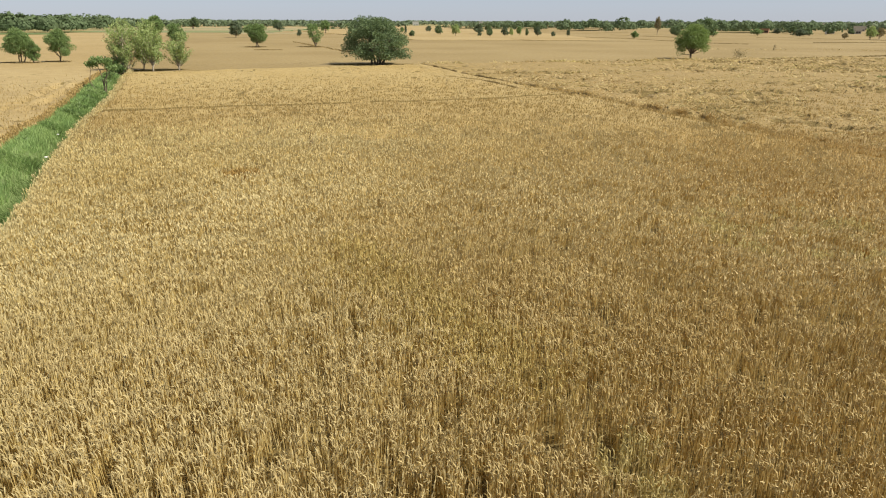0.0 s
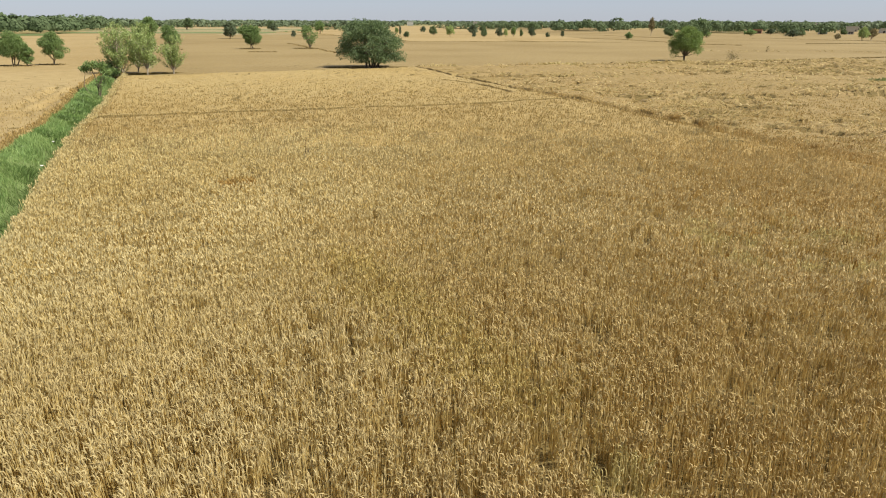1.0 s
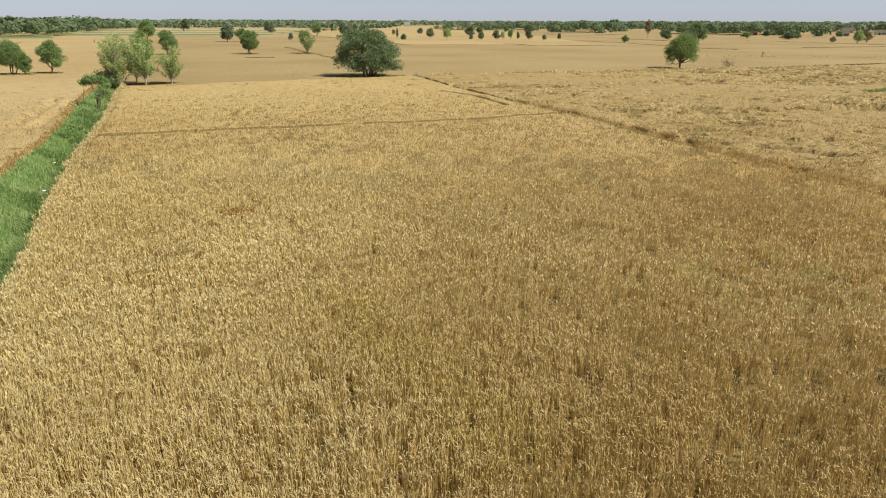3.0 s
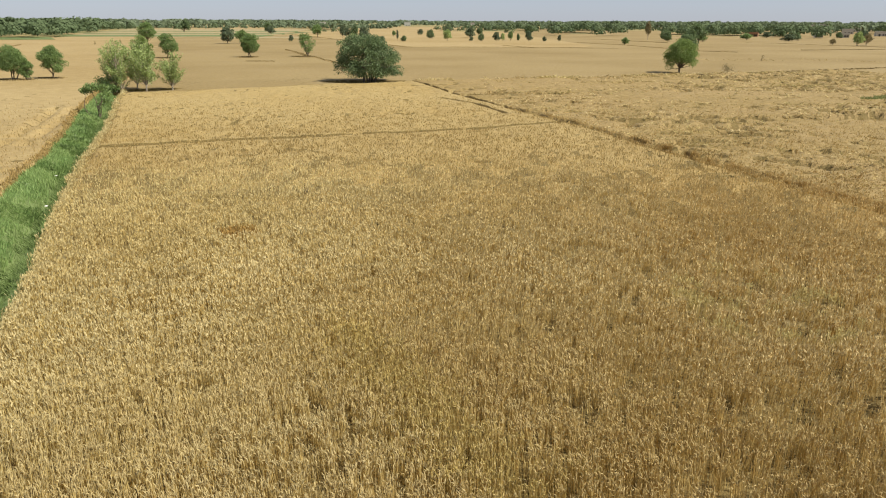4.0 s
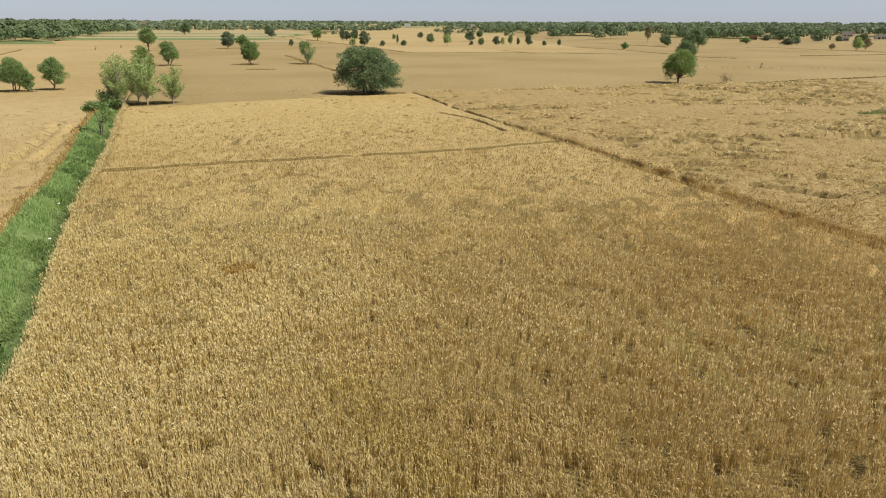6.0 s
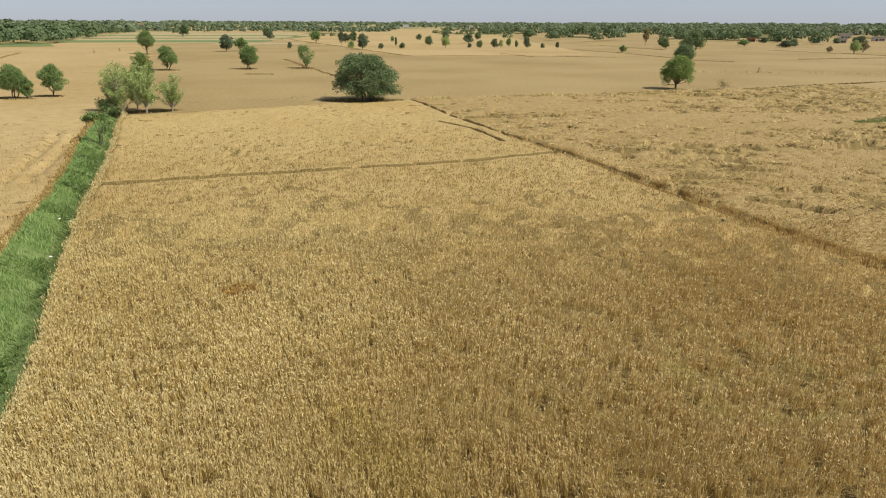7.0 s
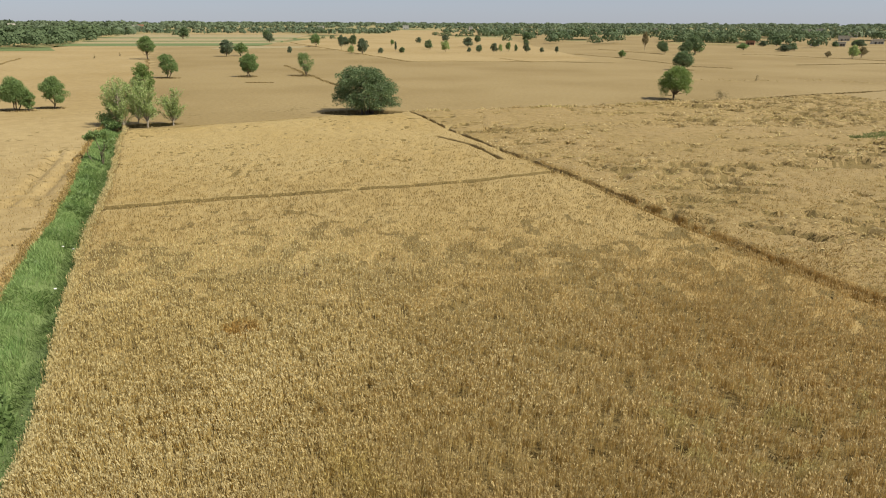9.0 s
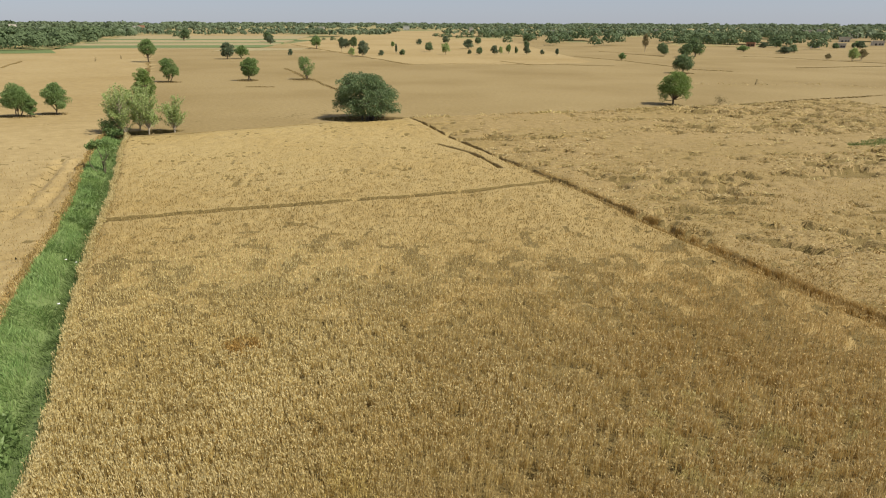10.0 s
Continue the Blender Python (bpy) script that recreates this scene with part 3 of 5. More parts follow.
def stand(name, x, y, label, mats=(STRAW_STEM, STRAW_EAR), nod=0.55):
    """Stalks with bent solid ears and dry leaves, for the crop beside the open view."""
    n = len(x)
    h, lean, neck = heads(x, y)
    heap = Heap()
    heap.add(*stalks(np.stack([x, y, np.full(n, 0.04)], -1), neck, np.full(n, 0.010)), index=0)
    a = rng.random(n) * 6.283
    out = np.stack([np.cos(a), np.sin(a)], -1) * (rng.random((n, 1)) ** 1.3) * nod + lean * 2.0
    long = (0.085 + 0.05 * rng.random(n))[:, None]
    e1 = neck + unit(np.c_[out * 0.6, np.full(n, 0.95)]) * long * 0.5
    e2 = e1 + unit(np.c_[out * 1.7, 0.75 - 1.3 * np.hypot(*out.T) * rng.random(n)]) * long * 0.65
    fat = 0.0102 * (0.85 + 0.4 * rng.random(n))
    heap.add(*tubes(np.stack([neck, e1, e2], 1), np.stack([fat * 0.75, fat, fat * 0], 1), 3, True), index=1)
    leafy = rng.random(n) < 0.45
    k = leafy.sum()
    at = np.stack([x, y, np.zeros(n)], -1)[leafy] * (1, 1, 0) + np.c_[lean[leafy] * 0.4, h[leafy] * (0.3 + 0.45 * rng.random(k))]
    aa = rng.random(k) * 6.283
    drop = np.stack([np.cos(aa) * 0.08, np.sin(aa) * 0.08, 0.2 - 0.34 * rng.random(k) ** 2], -1)
    heap.add(*diamonds(at, at + drop * (0.7 + 0.7 * rng.random((k, 1))), np.full(k, 0.016)), index=0)
    return tagged(new(name, heap.mesh(name, list(mats))), label, "wheat field", kind="stuff")


def crop(name, x, y, label, mats=(STRAW_STEM, STRAW_EAR), stem=0.5, broad=1.0):
    """Plants further off: a flat stem and a flat pointed ear each, or the ear alone where stem is 0."""
    n = len(x)
    if n == 0:
        return None
    size = np.clip(np.hypot(x, y) / 18, 1, 6) ** 0.36 * broad
    h, lean, neck = heads(x, y, 0.05)
    heap = Heap()
    a = rng.random(n) * 6.283
    bend = (rng.random(n) ** 1.3)[:, None] * 0.9
    tip = neck + np.c_[np.stack([np.cos(a), np.sin(a)], -1) * bend + lean * 1.5, 1.0 - 0.8 * bend[:, 0]] * ((0.09 + 0.05 * rng.random(n)) * size ** 0.5)[:, None]
    if stem:
        heap.add(*stalks(np.stack([x, y, np.maximum(h - stem, 0.04)], -1), neck, 0.012 * size), index=0)
        heap.add(*diamonds(neck - np.c_[lean, np.ones(n)] * 0.03, tip, (0.029 + 0.012 * rng.random(n)) * size, 0.5), index=1)
    else:
        heap.add(*diamonds(neck - np.c_[lean, np.ones(n)] * 0.10, tip, 0.030 * size, 0.6), index=1)
    return tagged(new(name, heap.mesh(name, list(mats))), label, "wheat field", kind="stuff")


def sheaves(name, x, y, eared, label, mats=(STRAW_STEM, STRAW_EAR), long=0.3):
    """Whole plants, their stalks drawn together, each with a nodding ear on top where eared."""
    n = len(x)
    if n == 0:
        return None
    size = np.clip(np.hypot(x, y) / 20, 1, 6) ** 0.5
    h = crop_height(x, y) * (1 + 0.08 * rng.normal(size=n).clip(-2, 1.6))
    lean = lean_of(x, y) + rng.normal(size=(n, 2)) * 0.038
    foot = np.stack([x, y, np.maximum(h - 0.6, 0.05)], -1)
    neck = np.stack([x + lean[:, 0] * h, y + lean[:, 1] * h, h - 0.07], -1)
    tip = neck + np.c_[lean * 0.3 + rng.normal(size=(n, 2)) * 0.035, np.full(n, 0.09)]
    r = (0.0105 + 0.010 * rng.random(n)) * size
    heap = Heap()
    if eared:
        heap.add(*tubes(np.stack([foot, neck, tip], 1), np.stack([r * 0.8, r * 1.05, r * 0], 1), 3, True), index=0)
        for each in range(eared):
            a = rng.random(n) * 6.283
            out = np.stack([np.cos(a), np.sin(a)], -1)
            up = neck + np.c_[out * r[:, None] * 0.7, 0.03 * rng.random(n)]
            end = up + np.c_[out * (0.015 + 0.04 * rng.random((n, 1))), 0.085 - 0.06 * rng.random(n)] * size[:, None]
            heap.add(*tubes(np.stack([up, end], 1), np.stack([0.0135 * size, 0 * size], 1), 3, True), index=1)
    else:
        heap.add(*tubes(np.stack([neck - (neck - foot) * long, tip], 1), np.stack([r * 0.95, r * 0], 1), 3, True), index=1)
    return tagged(new(name, heap.mesh(name, list(mats))), label, "wheat field", kind="stuff")


def thin(x, y, gap=0.0):
    """Keeps the places that carry crop; small bare gaps open here and there, wider apart further off."""
    ok = clear(x, y) > 0.02
    ok &= (nicks(x, y) < 0.4) & (pits(x, y) < 0.5)
    ok &= 0.3 * rough(x, y, 0.9, 81) + 0.7 * rough(x, y, 0.17, 82) + 0.3 * rough(x, y, 0.4, 80) > gap + np.interp(np.hypot(x, y), [11, 22, 30, 58], [0.11, 0.14, 0.13, 0.0]) * np.clip((x + 3) / 11, -0.5, 1)
    return x[ok], y[ok]


def tillers(x, y, each, spread):
    """Several stalks out of each root."""
    n = len(x)
    w = spread * np.clip(np.hypot(x, y) / 18, 1, 3)
    return np.repeat(x, each) + rng.normal(size=n * each) * np.repeat(w, each), np.repeat(y, each) + rng.normal(size=n * each) * np.repeat(w, each)


def by_field(x, y):
    return rough_field(x, y) > 0.5


# a stretch of unripe, greenish ears beside the trodden spot in the near field
def greenish(x, y):
    return (np.hypot((x - 10.5) / 2.8, (y - 19.7) / 3.2) < 1) & (rough(x, y, 0.6, 83) > 0.6) | (np.hypot((x - 16.4) / 1.6, (y - 20.4) / 1.6) < 1) & (rough(x, y, 0.6, 83) > 0.66) | (np.hypot((x - 2.8) / 0.6, (y - 8.0) / 0.9) < 1) & (rough(x, y, 0.3, 84) > 0.35)


def late(x, y):
    """A yellower band of ears that ripen late."""
    return reach(x, y, [(-2.6, 17.6), (-1.2, 15.2), (0.2, 13.0), (1.6, 10.6)]) + 1.1 * (rough(x, y, 0.5, 84) - 0.5) + 0.6 * rng.normal(size=len(x)) < 0.6


def blend(x, y, lo, hi, keep_far):
    """Drops places so that one stand fades into the next between two distances."""
    s = np.clip((np.hypot(x, y) + 3.0 * (rough(x, y, 3.0, 85) - 0.5) - lo) / (hi - lo), 0, 1)
    ok = rng.random(len(x)) < (s if keep_far else 1 - s)
    return x[ok], y[ok]


PALE = (STRAW_LODGED, STRAW_LODGED)
TOPS = (STRAW_FAR, STRAW_FAR)
UNRIPE = (STRAW_GREEN, STRAW_GREEN)
LATE = (STRAW_LATE, STRAW_LATE)
BROWN = (TRODDEN, TRODDEN)


def trodden(x, y):
    return np.hypot((x + 8.4) / 0.8, (y - 27.4) / 0.8) + 0.5 * (rough(x, y, 0.5, 86) - 0.5) < 1


x, y = thin(*tillers(*scatter(18500, 6.5, 20, 0.35, -42, 42), 5, 0.03), 0.42)
x, y = blend(x, y, 14, 20, False)
g = greenish(x, y)
f = late(x, y) & ~g
k = ~g & ~f
stand("ripe_wheat", x[k], y[k], "tall ripe golden wheat with nodding ears")
stand("late_wheat", x[f], y[f], "band of yellower late wheat among the gold", LATE)
stand("unripe_wheat", x[g], y[g], "patch of greenish unripe wheat among the gold", UNRIPE)
x, y = thin(*tillers(*scatter(68000, 13, 46, 1.15, -41, 41), 4, 0.028), 0.43)
x, y = blend(*blend(x, y, 14, 20, True), 30, 46, False)
k = ~left_field(x, y) | (rng.random(len(x)) < 0.6)
x, y = x[k], y[k]
r, g, t = by_field(x, y), greenish(x, y), trodden(x, y)
f = late(x, y) & ~g
k = ~r & ~g & ~t & ~f
crop("late_wheat", x[f], y[f], "band of yellower late wheat among the gold", LATE)
crop("ripe_wheat", x[k], y[k], "ripe golden wheat standing between ditch and furrow")
crop("trodden_wheat", x[t], y[t], "small trodden brown spot in the ripe wheat", BROWN)
crop("unripe_wheat", x[g], y[g], "patch of greenish unripe wheat among the gold", UNRIPE)
crop("lodged_wheat", x[r], y[r], "pale wheat flattened by wind beside the furrow", PALE)
x, y = thin(*tillers(*scatter(64000, 28, 85, 1.3, -41, 41), 3, 0.03), 0.36)
x, y = blend(*blend(x, y, 30, 46, True), 55, 85, False)
k = ~behind(x, y) & (~left_field(x, y) | (rng.random(len(x)) < 0.25))
k &= ~by_field(x, y) | (rng.random(len(x)) < 0.8 - 0.5 * tousled(x, y))
x, y = x[k], y[k]
r = by_field(x, y)
near = rng.random(len(x)) < np.clip((46 - np.hypot(x, y)) / 14, 0, 1)
k = ~r & near
crop("ripe_wheat", x[k], y[k], "ripe golden wheat up to the cross furrow", stem=0)
k = ~r & ~near
crop("ripe_wheat", x[k], y[k], "ripe golden wheat about the cross furrow", TOPS, stem=0)
crop("lodged_wheat", x[r], y[r], "pale wheat flattened by wind beside the furrow", PALE, stem=0)
x, y = thin(*scatter(32000, 48, 105, 1.5, -41, 41), 0.3)
x, y = blend(*blend(x, y, 52, 80, True), 80, 105, False)
k = ~behind(x, y) & (~left_field(x, y) | (rng.random(len(x)) < 0.1))
k &= ~by_field(x, y) | (rng.random(len(x)) < 0.8 - 0.5 * tousled(x, y))
x, y = x[k], y[k]
r = by_field(x, y)
sheaves("ripe_wheat", x[~r], y[~r], 0, "ripe golden wheat between ditch and furrow", TOPS)
sheaves("lodged_wheat", x[r], y[r], 0, "pale wheat flattened by wind beside the furrow", PALE)
x, y = thin(*scatter(15000, 80, 170, 1.6, -41, 41), 0.36)
x, y = blend(*blend(x, y, 80, 105, True), 115, 210, False)
k = ~behind(x, y) & (~left_field(x, y) | (rng.random(len(x)) < 0.15))
x, y = x[k], y[k]
k = ~by_field(x, y) | (rng.random(len(x)) < 0.5 - 0.4 * tousled(x, y))
x, y = x[k], y[k]
r = by_field(x, y)
sheaves("ripe_wheat", x[~r], y[~r], 0, "ripe golden wheat round the field trees", TOPS)
sheaves("lodged_wheat", x[r], y[r], 0, "pale wheat flattened by wind beside the furrow", PALE)
x, y = thin(*scatter(12000, 0.5, 22, 0.6, 42, 318), 0.24)
sheaves("ripe_wheat", x, y, 0, "ripe golden wheat under and behind the open view", long=0.8)
x, y = thin(*scatter(5000, 0.3, 6.8, 0.0, -43, 43), 0.3)
sheaves("ripe_wheat", x, y, 1, "ripe golden wheat under and behind the open view")


def edges(line, gap, count, deep=0.45):
    """Places along both lips of a furrow."""
    xs, ys = [], []
    for (ax, ay), (bx, by) in zip(line, line[1:]):
        length = math.hypot(bx - ax, by - ay)
        n = int(count * length)
        s, off = rng.random(n), (gap + deep * rng.random(n)) * np.where(rng.random(n) < 0.25, -1, 1)
        xs.append(ax + s * (bx - ax) - off * (by - ay) / length)
        ys.append(ay + s * (by - ay) + off * (bx - ax) / length)
    return np.concatenate(xs), np.concatenate(ys)


x, y = thin(*edges(TRACK[7:-1], 0.40, 60))
crop("ripe_wheat", x, y, "ripe wheat along the lip of a furrow")
x, y = edges(TRACK[6:-1], 0.34, 170, 0.16)
k = (clear(x, y) > -0.04) & (rough(x, y, 0.35, 87) > 0.3)
crop("ripe_wheat", x[k], y[k], "bare wheat stalks facing the furrow", stem=0.85, broad=0.8)


def swathes(name, x, y, label, tall=None, flat=0.25, mat=SWATHE):
    """Straw blown over, lying the way the wind combed it, one end down in the crop."""
    n = len(x)
    a = 6.283 * (rough(x, y, 6.0, 75) * 1.4) + rng.normal(size=n) * 0.35
    z = (crop_height(x, y) if tall is None else np.full(n, tall)) - 0.10 + 0.08 * rng.random(n)
    long = (0.22 + 0.22 * rng.random(n)) * np.clip(np.hypot(x, y) / 70, 0.8, 1.3)
    p = np.stack([x, y, z], -1)
    end = p + np.stack([np.cos(a), np.sin(a), flat * (1.2 * rng.random(n) - 0.1)], -1) * long[:, None]
    heap = Heap()
    heap.add(*blades(p, end, 0.2 * long, 0.08))
    return tagged(new(name, heap.mesh(name, [mat])), label, "wheat field", kind="stuff")


x, y = scatter(34000, 34, 150, 0.9, 4, 42)
k = (rng.random(len(x)) < 0.1 + tousled(x, y)) & (rough_field(x, y) > 0.5) & (clear(x, y) > 0.3) & (pits(x, y) < 0.3)
swathes("blown_straw", x[k], y[k], "pale mats of straw blown over in the field")
x, y = scatter(90000, 42, 140, 1.0, 3, 42)
k = (pits(x, y - 0.45) > 0.6) & (pits(x, y) < 0.2) & (clear(x, y) > 0.3)
swathes("blown_straw", x[k], y[k], "pale straw tufts round gaps in the flattened crop", flat=0.8)
s = rng.random(2600)
x = np.interp(s, [0, 0.15, 0.4, 0.65, 0.85, 1], [-3, 6, 20, 35, 48, 68]) + rng.normal(size=2600) * 0.4
y = np.interp(x, [-5, 3, 12.2, 26.8, 40.7, 54.4, 93], [104, 106, 109, 112.7, 117.5, 121.9, 139]) - 0.5 - np.abs(rng.normal(size=2600)) * 0.8
k = rough(x, y, 1.5, 90) > 0.35
swathes("blown_straw", x[k], y[k], "pale straw tufts along the edge of the flattened crop", flat=0.9)
x, y = scatter(30000, 40, 135, 1.2, 4, 42)
k = (tousled(x, y) > 0.3) & (clear(x, y) > 0.3) & (rough(x, y, 1.2, 79) > 0.62)
sheaves("lodged_wheat", x[k], y[k], 1, "tufts of wheat left standing in the flattened crop", PALE)


def bare_stalks(name, x, y, label):
    """Stalks standing bare where the crop beside them has gone over."""
    n = len(x)
    size = np.clip(np.hypot(x, y) / 40, 1, 3) ** 0.7
    p = np.stack([x, y, np.full(n, 0.2)], -1)
    top = p + np.c_[rng.normal(size=(n, 2)) * 0.07, 0.42 + 0.16 * rng.random(n)]
    heap = Heap()
    heap.add(*stalks(p, top, 0.028 * size))
    return tagged(new(name, heap.mesh(name, [BARE_STALK])), label, "wheat field", kind="stuff")


x, y = scatter(60000, 42, 140, 1.1, 3, 41)
k = (pits(x, y) > 0.1) & (pits(x, y - 0.3) > pits(x, y) + 0.15) & (clear(x, y) > 0.25)
bare_stalks("bare_stalks", x[k], y[k], "brown bare stalks round gaps in the lodged crop")
x, y = scatter(16000, 46, 90, 1.2, 8, 34)
k = (pits(x, y) > 0.1) & (rough(x, y, 4.0, 88) > 0.5) & (clear(x, y) > 0.2)
swathes("unripe_wheat", x[k], y[k], "greenish straw at the edges of the flattened crop", flat=0.9, mat=STRAW_GREEN)
s = rng.random(420)
x = np.interp(s, [0, 0.3, 0.6, 1], [57, 70, 88, 108]) + rng.normal(size=420) * 1.5
y = np.interp(s, [0, 0.3, 0.6, 1], [166, 162, 166, 152]) + rng.normal(size=420) * 1.6
k = rough(x, y, 3.0, 78) > 0.45
swathes("blown_straw", x[k], y[k], "broken line of straw blown over in far wheat", 0.8, 0.9)

# uneven fringe of crop leaning over both banks of the ditch
y = 14 + 79 * rng.random(11000) ** 1.3
x = np.interp(y, DITCH_Y, DITCH_R) + 0.05 + rng.normal(size=len(y)) * 0.14 + 0.25 * (rough(0 * y, y, 1.1, 89) - 0.5)
crop("ripe_wheat", x, y, "pale wheat leaning over the grassy ditch", stem=0.7)
y = 24 + 69 * rng.random(4000) ** 1.2
x = np.interp(y, DITCH_LY, DITCH_L) - 0.3 + rng.normal(size=len(y)) * 0.14 + 0.4 * (rough(0 * y + 9, y, 1.3, 89) - 0.5)
crop("ripe_wheat", x, y, "pale wheat leaning over the grassy ditch", PALE, stem=0.7, broad=1.4)

# ---- ditch ----
def across(n, lo, hi, y0=-30.0, y1=93.0, power=1.0):
    y = y0 + (y1 - y0) * rng.random(n) ** power
    left, right = np.interp(y, DITCH_LY, DITCH_L), np.interp(y, DITCH_Y, DITCH_R)
    s = lo + (hi - lo) * rng.random(n)
    return left + s * (right - left), y, s


def grass(name, n, lo, hi, tall, wide, mat, label, y0=2.0, y1=93.0):
    x, y, s = across(n, lo, hi, y0, y1, 1.0)
    tuft = rough(x, y, 0.9, 91) * 0.7 + rough(x, y, 0.35, 92) * 0.5
    h = tall * (0.55 + 0.6 * tuft) * (0.7 + 0.5 * rng.random(n))
    a = rng.random(n) * 6.283
    drift = 6.283 * rough(x, y, 2.2, 93)
    out = 0.6 * np.stack([np.cos(a), np.sin(a)], -1) + 0.5 * np.stack([np.cos(drift), np.sin(drift)], -1)
    p = np.stack([x, y, earth(x, y) - 0.03], -1)
    heap = Heap()
    heap.add(*blades(p, p + np.c_[out * h[:, None], h], wide * (0.7 + 0.6 * rng.random(n)), 0.06))
    return tagged(new(name, heap.mesh(name, [mat])), label, "grass", kind="stuff")


def ditch_bed():
    ys = np.arange(-30, 94, 0.5)
    s = np.linspace(-0.34, 1.06, 18)
    left, right = np.interp(ys, DITCH_LY, DITCH_L), np.interp(ys, DITCH_Y, DITCH_R)
    gx = left[:, None] + s * (right - left)[:, None]
    gy = np.repeat(ys[:, None], len(s), 1)
    gz = earth(gx, gy) + 0.07 + 0.10 * rough(gx, gy, 0.8, 94)
    n = len(s)
    a = (np.arange(len(ys) - 1)[:, None] * n + np.arange(n - 1)).ravel()
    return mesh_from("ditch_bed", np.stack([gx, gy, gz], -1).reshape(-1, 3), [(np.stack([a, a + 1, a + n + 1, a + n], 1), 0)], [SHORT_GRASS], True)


tagged(new("ditch", ditch_bed()), "grassed field ditch between two wheat fields", "ditch", kind="structure")
grass("tall_grass", 38000, -0.14, 0.58, 0.45, 0.03, GRASS, "lush green grass along the ditch bank")
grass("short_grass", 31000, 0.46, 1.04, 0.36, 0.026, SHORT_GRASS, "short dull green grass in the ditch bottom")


def bank_weeds():
    n = 2600
    x, y, s = across(n, 0.15, 0.72, 8, 90)
    ok = rough(x, y, 1.6, 95) + 0.4 * rough(x, y, 0.5, 96) > 0.92
    x, y = x[ok], y[ok]
    heap = Heap()
    m = 9
    c = np.repeat(np.stack([x, y, earth(x, y) + 0.15], -1), m, 0)
    d = unit(rng.normal(size=c.shape) + np.array([0, 0, 0.8])) * (0.2 + 0.25 * rng.random((len(c), 1)))
    heap.add(*blades(c, c + d, np.full(len(c), 0.10), 0.1))
    return heap.mesh("bank_weeds", [LEAF_MID])


tagged(new("bank_weeds", bank_weeds()), "dark leafy weeds dotted along the grassy ditch", "weeds", kind="stuff")


# ---- trees ----
def limb_paths(start, ends, wig=0.06, k=6):
    n = len(ends)
    s = np.linspace(0, 1, k)[None, :, None]
    start = np.broadcast_to(start, (n, 3))
    p = start[:, None] * (1 - s) + np.asarray(ends)[:, None] * s
    length = np.linalg.norm(np.asarray(ends) - start, axis=1)[:, None, None]
    bow = rng.normal(size=(n, 1, 3)) * wig * length * np.sin(np.pi * s)
    return p + bow + rng.normal(size=p.shape) * 0.015 * length * (s > 0) * (s < 1)


